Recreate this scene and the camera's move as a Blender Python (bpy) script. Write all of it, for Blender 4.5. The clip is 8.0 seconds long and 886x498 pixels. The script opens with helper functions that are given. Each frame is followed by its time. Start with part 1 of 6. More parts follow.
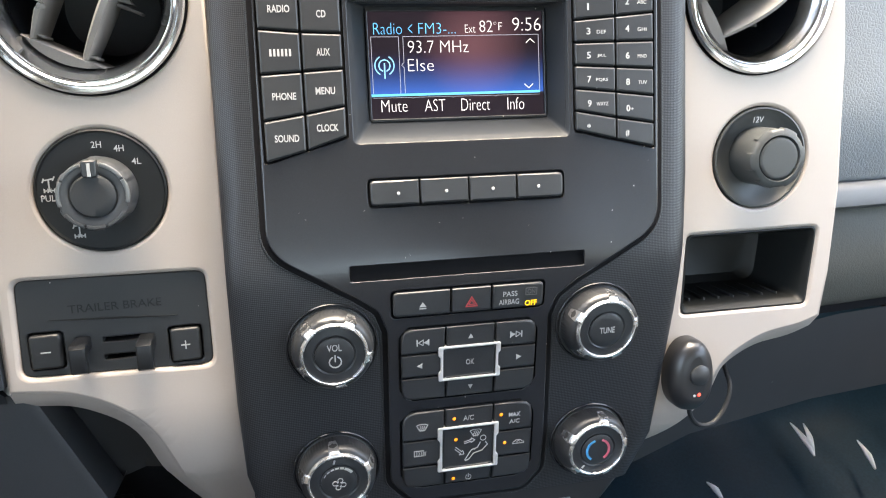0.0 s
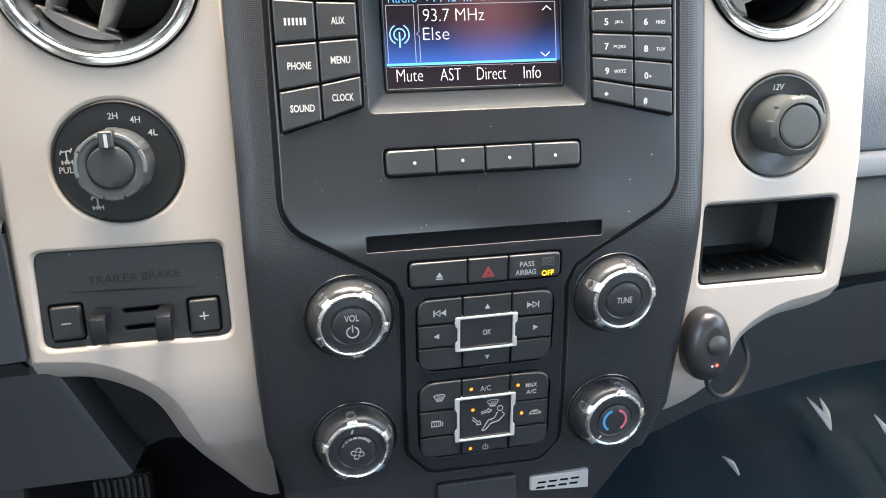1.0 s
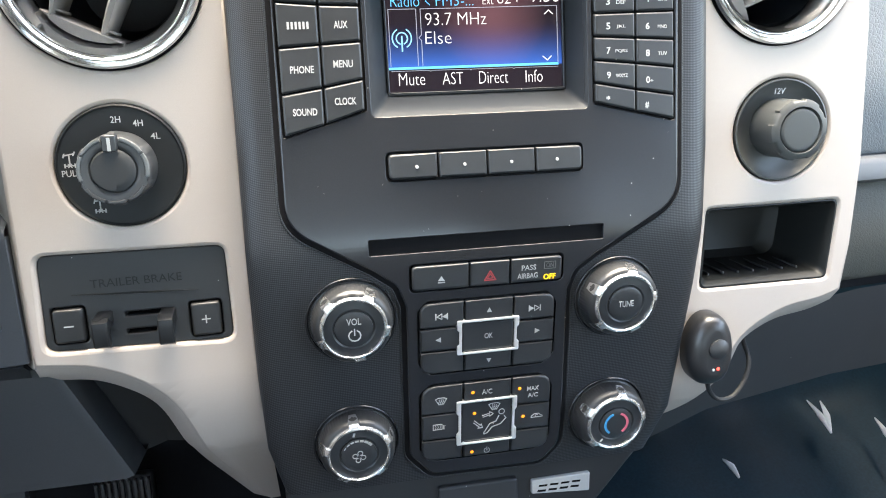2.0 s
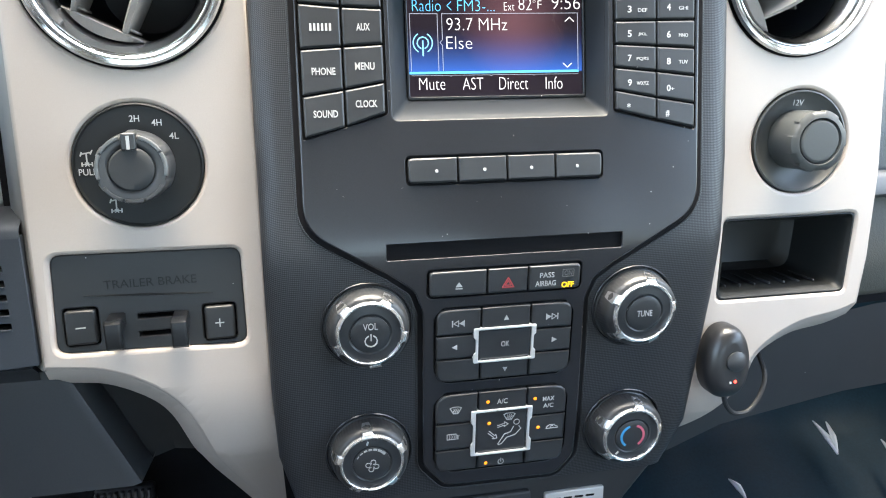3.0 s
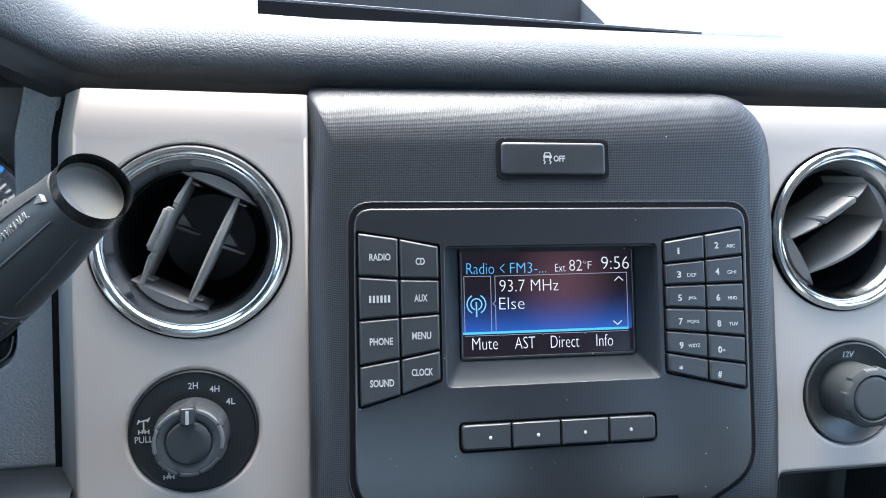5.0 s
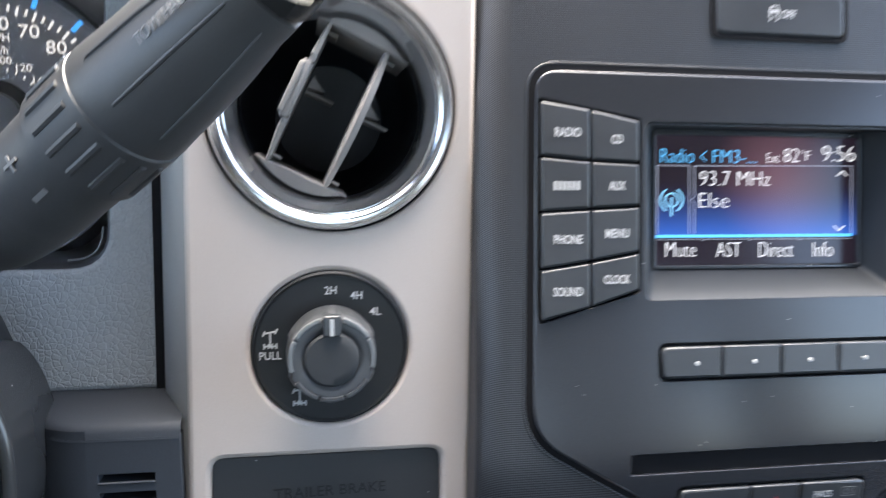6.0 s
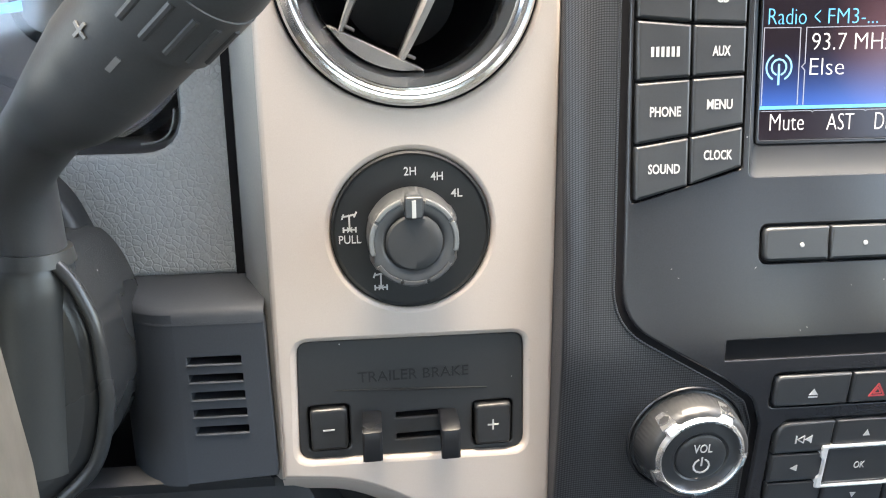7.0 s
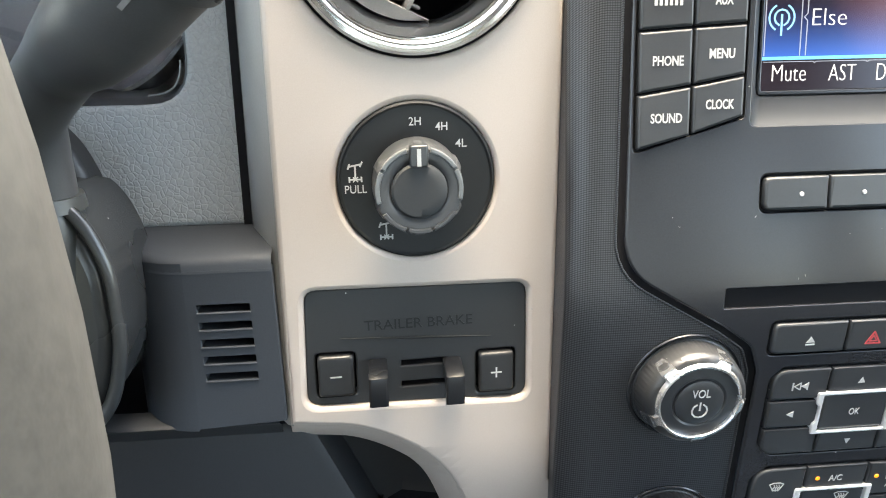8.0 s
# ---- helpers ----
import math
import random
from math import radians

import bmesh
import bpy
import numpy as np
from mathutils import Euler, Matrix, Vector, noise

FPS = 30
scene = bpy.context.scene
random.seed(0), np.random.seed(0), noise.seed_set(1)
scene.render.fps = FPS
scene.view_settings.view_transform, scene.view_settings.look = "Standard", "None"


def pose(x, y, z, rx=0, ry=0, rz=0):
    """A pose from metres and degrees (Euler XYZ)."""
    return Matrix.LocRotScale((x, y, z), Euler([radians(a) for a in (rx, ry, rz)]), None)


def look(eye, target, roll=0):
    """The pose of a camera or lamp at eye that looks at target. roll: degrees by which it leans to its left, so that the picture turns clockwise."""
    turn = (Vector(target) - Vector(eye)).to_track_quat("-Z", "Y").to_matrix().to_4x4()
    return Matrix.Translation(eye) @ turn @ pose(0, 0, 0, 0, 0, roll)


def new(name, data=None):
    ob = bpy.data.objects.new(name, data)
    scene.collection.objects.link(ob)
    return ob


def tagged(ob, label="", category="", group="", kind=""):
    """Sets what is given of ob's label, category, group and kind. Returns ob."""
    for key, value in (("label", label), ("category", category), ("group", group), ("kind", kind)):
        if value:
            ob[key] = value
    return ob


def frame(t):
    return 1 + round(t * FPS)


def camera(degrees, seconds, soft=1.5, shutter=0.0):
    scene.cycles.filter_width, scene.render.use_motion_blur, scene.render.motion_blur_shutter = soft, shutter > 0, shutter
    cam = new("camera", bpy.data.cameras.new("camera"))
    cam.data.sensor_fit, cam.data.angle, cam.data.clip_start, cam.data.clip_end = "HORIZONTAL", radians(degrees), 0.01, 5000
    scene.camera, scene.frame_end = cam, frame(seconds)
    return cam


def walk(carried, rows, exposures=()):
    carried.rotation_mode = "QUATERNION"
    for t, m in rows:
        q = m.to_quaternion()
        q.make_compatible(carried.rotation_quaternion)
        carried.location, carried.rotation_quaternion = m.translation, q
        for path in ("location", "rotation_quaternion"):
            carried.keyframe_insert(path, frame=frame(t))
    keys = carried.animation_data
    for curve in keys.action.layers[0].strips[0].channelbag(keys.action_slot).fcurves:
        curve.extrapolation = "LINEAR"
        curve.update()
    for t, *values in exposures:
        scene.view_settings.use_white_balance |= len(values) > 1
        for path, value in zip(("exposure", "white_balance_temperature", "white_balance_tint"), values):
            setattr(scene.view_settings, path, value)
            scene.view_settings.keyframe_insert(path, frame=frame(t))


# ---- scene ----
from mathutils.geometry import tessellate_polygon

LEAN, BASE = 20.0, 0.72                      # the dashboard leans away from the driver; its height over the cab floor
M0 = pose(0, 0, BASE, -LEAN)
cam = camera(61.0, 8.0, soft=1.0, shutter=0.24)
PATH = [
    (0, (-0.0054, 0.0114, 0.0081), (0.4070, 1.9236, -0.4084), -1.39),
    (0.5, (-0.0049, 0.0126, 0.0032), (0.3775, 1.9214, -0.4552), -1.80),
    (1, (-0.0072, 0.0116, 0.0031), (0.3670, 1.9199, -0.4641), -1.93),
    (1.5, (-0.0051, 0.0100, 0.0070), (0.3644, 1.9195, -0.4593), -2.07),
    (3, (-0.0191, 0.0161, -0.0037), (0.3705, 1.9344, -0.4141), -1.00),
    (3.2, (-0.0192, 0.0106, 0.0007), (0.3639, 1.9405, -0.3577), -1.10),
    (3.5, (-0.0265, 0.0033, 0.0395), (0.3556, 1.9475, -0.2325), -1.34),
    (3.7, (-0.0326, 0.0169, 0.0652), (0.3574, 1.9616, -0.1923), -1.19),
    (4, (-0.0313, 0.0216, 0.0596), (0.3356, 1.9838, -0.0639), -1.02),
    (4.2, (-0.0353, 0.0177, 0.0652), (0.3259, 1.9822, -0.0354), -0.74),
    (5.3, (-0.0367, 0.0311, 0.0647), (0.3272, 1.9956, -0.0250), -0.26),
    (5.5, (-0.0398, 0.0355, 0.0608), (0.3211, 1.9997, -0.0476), -0.10),
    (5.8, (-0.0653, 0.0644, 0.0507), (0.2682, 2.0301, -0.1070), 0.18),
    (6, (-0.0936, 0.1117, 0.0319), (0.2391, 2.0726, -0.1782), 0.57),
    (6.2, (-0.1066, 0.1406, 0.0329), (0.2291, 2.0880, -0.2749), 0.41),
    (6.5, (-0.1062, 0.1273, 0.0278), (0.1210, 2.0688, -0.3951), -0.42),
    (7, (-0.1014, 0.1260, 0.0251), (0.0753, 2.0571, -0.4645), -0.88),
    (7.5, (-0.1039, 0.1274, 0.0165), (0.0537, 2.0445, -0.5308), -0.65),
    (8, (-0.1031, 0.1198, 0.0185), (0.0658, 2.0314, -0.5448), -0.96),
]
STOPS = 3.4
EXPOSURES = [(0, 4.25, 7850, 7), (1.5, 4.34, 7550, 5), (3, 4.38, 7250, 3), (3.5, 4.33, 6750, 2), (4, 3.79, 6150, 3), (4.4, 3.50, 6050, 3), (5.6, 3.46, 6050, 4), (6, 3.99, 6700, 8), (6.5, 4.37, 7800, 8), (8, 4.50, 8000, 4)]
walk(cam, [(t, M0 @ look(eye, target, roll)) for t, eye, target, roll in PATH], EXPOSURES)

# ---------------------------------------------------------------- world and sun
world = bpy.data.worlds.new("sky")
scene.world = world
world.use_nodes = True
wn = world.node_tree.nodes
sky = wn.new("ShaderNodeTexSky")
sky.sky_type, sky.sun_disc = "NISHITA", False
sky.sun_elevation, sky.sun_rotation = radians(67), radians(5)
sky.dust_density, sky.air_density = 4.0, 1.0
world.node_tree.links.new(sky.outputs[0], wn["Background"].inputs[0])
wn["Background"].inputs[1].default_value = 0.15
sun = new("sun", bpy.data.lights.new("sun", "SUN"))
sun.data.energy, sun.data.angle, sun.data.color = 1.05, radians(44), (1.0, 0.97, 0.93)
sun.matrix_world = look((0.16, 1.95, 4.6), (0, 0, 0))

# ---------------------------------------------------------------- materials
def shader(name):
    m = bpy.data.materials.new(name)
    m.use_nodes = True
    return m, m.node_tree.nodes, m.node_tree.links, m.node_tree.nodes["Principled BSDF"]


def node(nodes, links, kind, inputs=(), **props):
    n = nodes.new(kind)
    for key, value in props.items():
        if key == "operation":
            n.operation = value
        elif key == "feature":
            n.feature = value
        elif key == "blend_type":
            n.blend_type = value
        elif key == "data_type":
            n.data_type = value
    for slot, value in inputs:
        if isinstance(value, bpy.types.NodeSocket):
            links.new(value, n.inputs[slot])
        else:
            n.inputs[slot].default_value = value
    return n


def surface(name, color, rough=0.5, metal=0.0, vary=0.12, grain=900.0, bump=0.15, depth=0.0002, blotch=14.0,
            coat=0.0, relief="noise", specks=0.0, rough_vary=0.08, spec=0.5, cell=360.0):
    """A surface with broad blotches, fine grain, relief and, where it has them, specks of dust."""
    m, n, l, p = shader(name)
    co = node(n, l, "ShaderNodeTexCoord").outputs["Object"]
    broad = node(n, l, "ShaderNodeTexNoise", [("Vector", co), ("Scale", blotch), ("Detail", 4.0)]).outputs["Fac"]
    fine = node(n, l, "ShaderNodeTexNoise", [("Vector", co), ("Scale", grain), ("Detail", 2.0)]).outputs["Fac"]
    both = node(n, l, "ShaderNodeMath", [(0, broad), (1, fine)], operation="ADD").outputs[0]
    ramp = node(n, l, "ShaderNodeMapRange", [("Value", both), ("From Min", 0.6), ("From Max", 1.4), ("To Min", 1 - vary), ("To Max", 1 + vary)]).outputs[0]
    rgb = node(n, l, "ShaderNodeVectorMath", [(0, color), ("Scale", ramp)], operation="SCALE").outputs[0]
    if specks:
        vor = node(n, l, "ShaderNodeTexVoronoi", [("Vector", co), ("Scale", 150.0), ("Randomness", 1.0)])
        gate = node(n, l, "ShaderNodeMath", [(0, vor.outputs["Distance"]), (1, 0.045)], operation="LESS_THAN").outputs[0]
        pick = node(n, l, "ShaderNodeSeparateColor", [(0, vor.outputs["Color"])]).outputs[0]
        some = node(n, l, "ShaderNodeMath", [(0, pick), (1, specks)], operation="LESS_THAN").outputs[0]
        dust = node(n, l, "ShaderNodeMath", [(0, gate), (1, some)], operation="MULTIPLY").outputs[0]
        mix = node(n, l, "ShaderNodeMix", [(0, dust), (6, rgb), (7, (0.34, 0.33, 0.31, 1))], data_type="RGBA")
        rgb = mix.outputs[2]
    l.new(rgb, p.inputs["Base Color"])
    rv = node(n, l, "ShaderNodeMapRange", [("Value", broad), ("From Min", 0.3), ("From Max", 0.7), ("To Min", max(0.02, rough - rough_vary)), ("To Max", min(1, rough + rough_vary))]).outputs[0]
    l.new(rv, p.inputs["Roughness"])
    p.inputs["Metallic"].default_value = metal
    p.inputs["Specular IOR Level"].default_value = spec
    if coat:
        p.inputs["Coat Weight"].default_value = coat
        p.inputs["Coat Roughness"].default_value = 0.15
    height = fine
    if relief == "knit":
        xyz = node(n, l, "ShaderNodeSeparateXYZ", [(0, co)]).outputs
        a = node(n, l, "ShaderNodeMath", [(0, node(n, l, "ShaderNodeMath", [(0, xyz[0]), (1, 3500.0)], operation="MULTIPLY").outputs[0])], operation="SINE").outputs[0]
        zz = node(n, l, "ShaderNodeMath", [(0, xyz[2]), (1, xyz[1])], operation="ADD").outputs[0]
        b = node(n, l, "ShaderNodeMath", [(0, node(n, l, "ShaderNodeMath", [(0, zz), (1, 3500.0)], operation="MULTIPLY").outputs[0])], operation="SINE").outputs[0]
        dots = node(n, l, "ShaderNodeMath", [(0, a), (1, b)], operation="MULTIPLY").outputs[0]
        weave = node(n, l, "ShaderNodeMath", [(0, dots)], operation="ABSOLUTE").outputs[0]
        ribs = node(n, l, "ShaderNodeMath", [(0, b)], operation="ABSOLUTE").outputs[0]
        height = node(n, l, "ShaderNodeMath", [(0, weave), (1, node(n, l, "ShaderNodeMath", [(0, ribs), (1, 0.3)], operation="MULTIPLY").outputs[0])], operation="ADD").outputs[0]
        # shade in the hollows of the weave, put into base colour and specular
        pit_shade = node(n, l, "ShaderNodeMapRange", [("Value", height), ("From Min", 0.0), ("From Max", 1.1), ("To Min", 0.45), ("To Max", 1.45)]).outputs[0]
        l.new(node(n, l, "ShaderNodeVectorMath", [(0, rgb), ("Scale", pit_shade)], operation="SCALE").outputs[0], p.inputs["Base Color"])
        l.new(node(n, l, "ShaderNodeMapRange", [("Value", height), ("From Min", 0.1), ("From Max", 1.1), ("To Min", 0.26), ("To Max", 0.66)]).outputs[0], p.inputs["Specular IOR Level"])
    elif relief == "leather":
        warp = node(n, l, "ShaderNodeTexNoise", [("Vector", co), ("Scale", 130.0), ("Detail", 3.0)]).outputs["Color"]
        moved = node(n, l, "ShaderNodeVectorMath", [(0, co), (1, node(n, l, "ShaderNodeVectorMath", [(0, warp), ("Scale", 0.0035)], operation="SCALE").outputs[0])], operation="ADD").outputs[0]
        cells = node(n, l, "ShaderNodeTexVoronoi", [("Vector", moved), ("Scale", cell)], feature="DISTANCE_TO_EDGE").outputs["Distance"]
        crease = node(n, l, "ShaderNodeMapRange", [("Value", cells), ("From Min", 0.0), ("From Max", 0.16)]).outputs[0]
        height = node(n, l, "ShaderNodeMath", [(0, crease), (1, node(n, l, "ShaderNodeMath", [(0, fine), (1, 0.3)], operation="MULTIPLY").outputs[0])], operation="ADD").outputs[0]
    bp = node(n, l, "ShaderNodeBump", [("Strength", bump), ("Distance", depth), ("Height", height)])
    l.new(bp.outputs[0], p.inputs["Normal"])
    return m


def glow(name, color, strength):
    m, n, l, p = shader(name)
    p.inputs["Base Color"].default_value = (*[c * 0.3 for c in color], 1)
    p.inputs["Emission Color"].default_value = (*color, 1)
    p.inputs["Emission Strength"].default_value = strength * 2 ** -STOPS
    p.inputs["Roughness"].default_value = 0.4
    return m


SILVER = surface("silver_paint", (0.430, 0.374, 0.334), 0.58, 0.35, 0.05, 2600, 0.06, 0.00005, 6, rough_vary=0.03, specks=0.02)
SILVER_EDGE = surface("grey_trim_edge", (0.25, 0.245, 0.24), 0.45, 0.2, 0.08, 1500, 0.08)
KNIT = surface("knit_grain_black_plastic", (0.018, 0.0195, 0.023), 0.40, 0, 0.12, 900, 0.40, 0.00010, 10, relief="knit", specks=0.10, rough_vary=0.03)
SATIN = surface("satin_black_plastic", (0.017, 0.0185, 0.022), 0.22, 0, 0.15, 1800, 0.06, 0.00006, 9, specks=0.35, rough_vary=0.04)
KEY = surface("key_black_plastic", (0.023, 0.025, 0.028), 0.36, 0, 0.12, 1600, 0.06, 0.00006, 30, specks=0.14)
SEAM = surface("seam_black", (0.005, 0.005, 0.006), 0.8, 0, 0.1, spec=0.12)
DARK = surface("dark_plastic", (0.018, 0.0195, 0.0225), 0.55, 0, 0.15, 1200, 0.25, 0.00012, 12, specks=0.05)
JET = surface("jet_black_plastic", (0.015, 0.016, 0.018), 0.42, 0, 0.12, 1500, 0.1, 0.0001, 20, specks=0.05)
DIALBLACK = surface("matt_black_dial_plate", (0.009, 0.010, 0.011), 0.5, 0, 0.12, 1500, 0.08, spec=0.3, specks=0.05)
SOFT = surface("soft_black_rubber", (0.017, 0.0175, 0.019), 0.5, 0, 0.12, 1500, 0.15, spec=0.3)
FASCIA = surface("slate_leather_grain", (0.225, 0.237, 0.247), 0.55, 0, 0.12, 1200, 0.6, 0.00035, 12, relief="leather", cell=400.0, spec=0.2)
PAD = surface("black_leather_grain", (0.064, 0.069, 0.076), 0.62, 0, 0.12, 1200, 0.6, 0.0004, 8, relief="leather", spec=0.2, cell=470.0)
LEDGE = surface("dark_slate_plastic", (0.030, 0.035, 0.043), 0.5, 0, 0.1, 1400, 0.12, spec=0.2)
OLIVE = surface("charcoal_leather_grain", (0.080, 0.079, 0.069), 0.55, 0, 0.12, 1200, 0.4, 0.0003, 12, relief="leather", cell=430.0, spec=0.3)
FINGREY = surface("dark_taupe_plastic", (0.13, 0.125, 0.12), 0.65, 0, 0.1, spec=0.25)
FOBBLACK = surface("smooth_black_remote_plastic", (0.014, 0.0150, 0.0175), 0.33, 0, 0.08, 1500, 0.04)
VENTDARK = surface("navy_black_vent_inside", (0.011, 0.015, 0.022), 0.5, 0, 0.15)
SHROUD = surface("satin_black_shroud", (0.022, 0.024, 0.026), 0.30, 0, 0.1, 1500, 0.06, specks=0.15)
FACEBLACK = surface("matt_black_knob_face", (0.024, 0.026, 0.028), 0.62, 0, 0.1, 1600, 0.08, spec=0.35, specks=0.06)
SOCKETGREY = surface("satin_grey_socket_plastic", (0.046, 0.049, 0.049), 0.5, 0, 0.1, 1500, 0.06, spec=0.4)
FOLD_GLINT = surface("white_film_glint", (0.80, 0.82, 0.84), 0.3, 0, 0.05)
GREYBOSS = surface("grey_boss_plastic", (0.032, 0.034, 0.034), 0.4, 0, 0.1, 1400, 0.1)
SLATE = surface("slate_plastic", (0.075, 0.082, 0.092), 0.5, 0, 0.1, 1400, 0.12)
CHROME = surface("chrome", (0.80, 0.81, 0.83), 0.13, 1.0, 0.03, 600, 0.02, 0.00004, 20, rough_vary=0.03)
CHROME_RING = surface("worn_chrome", (0.84, 0.84, 0.85), 0.24, 0.9, 0.05, 900, 0.05, 0.00004, 60, rough_vary=0.10)
CHROME_SATIN = surface("satin_chrome", (0.78, 0.78, 0.78), 0.32, 0.6, 0.04, 900, 0.03, 0.00004, 30, rough_vary=0.05)
SMOKED = surface("smoked_chrome", (0.42, 0.42, 0.43), 0.28, 0.9, 0.06, 900, 0.03, 0.00004, 40)
VANE = surface("taupe_plastic", (0.19, 0.178, 0.167), 0.68, 0, 0.08, 1500, 0.1, spec=0.25)
CAP = surface("pale_grey_cap", (0.094, 0.093, 0.087), 0.65, 0, 0.06, 1800, 0.08, spec=0.2)
RIM = surface("worn_taupe_leather", (0.036, 0.034, 0.030), 0.6, 0, 0.3, 700, 0.2, 0.0002, 60)
WHITE = surface("white_print", (0.38, 0.38, 0.375), 0.5, 0, 0.03, 1500, 0.0)
PLATE = surface("bright_metal_plate", (0.46, 0.455, 0.445), 0.35, 0.3, 0.06, 1200, 0.05)
LINT = surface("pale_lint", (0.24, 0.235, 0.225), 0.9, 0, 0.1)
GREYINK = surface("dim_print", (0.10, 0.10, 0.10), 0.5, 0, 0.03)
KNOBBLACK = surface("gloss_black_knob_plastic", (0.020, 0.021, 0.023), 0.40, 0, 0.12, 1500, 0.08, 0.00005, 30, specks=0.08)
KNOBGREY = surface("smoky_grey_plastic", (0.036, 0.038, 0.041), 0.40, 0, 0.1, 1500, 0.06)
RED = surface("red_print", (0.38, 0.05, 0.055), 0.5, 0, 0.04)
BLUE = surface("blue_print", (0.05, 0.33, 0.62), 0.5, 0, 0.04)
PINK = surface("pink_print", (0.62, 0.14, 0.20), 0.5, 0, 0.04)
FILM = surface("clear_film_over_black_carpet", (0.009, 0.028, 0.045), 0.5, 0, 0.3, 300, 0.1, 0.0006, 9, rough_vary=0.08, spec=0.12)
CARPET = surface("black_carpet", (0.012, 0.0125, 0.014), 0.95, 0, 0.3, 1500, 0.4, 0.001, 20, spec=0.1)
TAUPE = surface("taupe_trim", (0.20, 0.178, 0.15), 0.8, 0, 0.1, 300, 0.2, 0.0005, 5)
LINER = surface("grey_headliner", (0.60, 0.58, 0.55), 0.9, 0, 0.06, 600, 0.3, 0.0006, 5)
ASPHALT = surface("asphalt", (0.06, 0.06, 0.06), 0.9, 0, 0.3, 60, 0.5, 0.01, 0.5)
DIAL = surface("gauge_face", (0.20, 0.182, 0.188), 0.5, 0, 0.1)
AMBER = glow("amber_light", (1.0, 0.30, 0.02), 1.0)
YELLOW = glow("yellow_light", (1.0, 0.58, 0.02), 1.3)
REDLED = glow("red_light", (1.0, 0.05, 0.04), 4.0)
LCDWHITE = glow("display_white", (0.80, 0.80, 0.86), 0.95)
LCDBLUE = glow("display_blue", (0.10, 0.50, 0.95), 1.0)
LCDLINE = glow("display_line", (0.45, 0.48, 0.60), 0.55)
NEEDLE = glow("needle_blue", (0.05, 0.35, 0.95), 0.9)


def clear_pane():
    """Clear plastic of the instrument window."""
    m, n, l, p = shader("clear_plastic")
    p.inputs["Base Color"].default_value = (1, 1, 1, 1)
    p.inputs["Transmission Weight"].default_value = 1.0
    p.inputs["Roughness"].default_value = 0.06
    p.inputs["IOR"].default_value = 1.49
    return m


CLEAR = clear_pane()


def display_back():
    """The lit panel of the radio: near black, blue towards its lower edge; a faint red-brown reflection is put into its
    emission.
    """
    m, n, l, p = shader("display_panel")
    co = node(n, l, "ShaderNodeTexCoord").outputs["Object"]
    xyz = node(n, l, "ShaderNodeSeparateXYZ", [(0, co)]).outputs
    up = node(n, l, "ShaderNodeMapRange", [("Value", xyz[2]), ("From Min", 0.2254), ("From Max", 0.2494), ("To Min", 1.0), ("To Max", 0.0)]).outputs[0]
    sq = node(n, l, "ShaderNodeMath", [(0, up), (1, 2.2)], operation="POWER").outputs[0]
    above = node(n, l, "ShaderNodeMath", [(0, xyz[2]), (1, 0.2256)], operation="GREATER_THAN").outputs[0]
    amt = node(n, l, "ShaderNodeMath", [(0, sq), (1, above)], operation="MULTIPLY").outputs[0]
    mix = node(n, l, "ShaderNodeMix", [(0, amt), (6, (0.012, 0.008, 0.014, 1)), (7, (0.03, 0.12, 0.55, 1))], data_type="RGBA").outputs[2]
    # reflection on the screen, added as a red-brown spot of emission
    spot = node(n, l, "ShaderNodeVectorMath", [(0, co), (1, (0.008, 0.005, 0.250))], operation="DISTANCE").outputs["Value"]
    red_reflection = node(n, l, "ShaderNodeMapRange", [("Value", spot), ("From Min", 0.002), ("From Max", 0.030), ("To Min", 0.10), ("To Max", 0.0)]).outputs[0]
    red = node(n, l, "ShaderNodeVectorMath", [(0, (1.0, 0.42, 0.55)), ("Scale", red_reflection)], operation="SCALE").outputs[0]
    mix = node(n, l, "ShaderNodeVectorMath", [(0, mix), (1, red)], operation="ADD").outputs[0]
    l.new(mix, p.inputs["Emission Color"])
    p.inputs["Emission Strength"].default_value = 2 ** -STOPS
    p.inputs["Base Color"].default_value = (0.008, 0.007, 0.009, 1)
    p.inputs["Roughness"].default_value = 0.15
    p.inputs["Specular IOR Level"].default_value = 0.3
    return m


LCD = display_back()

# ---------------------------------------------------------------- building helpers (x right, y away, z up along the dashboard)
HOME = {}


def thing(name, label, category, at=(0, 0, 0), group="", kind="", lean=True, seat=(0, 0, 0)):
    """An Empty at the base of a thing; its parts are given in dashboard coordinates. seat: how far the whole thing is set over."""
    ob = tagged(new(name), label, category, group, kind)
    ob.empty_display_size = 0.02
    ob.matrix_world = (M0 if lean else Matrix()) @ Matrix.Translation(Vector(at) + Vector(seat))
    HOME[ob.name] = Vector(at)
    return ob


BENT = set()                                 # the stack and its parts: their face bends at the disc slot, tipping back above and below it


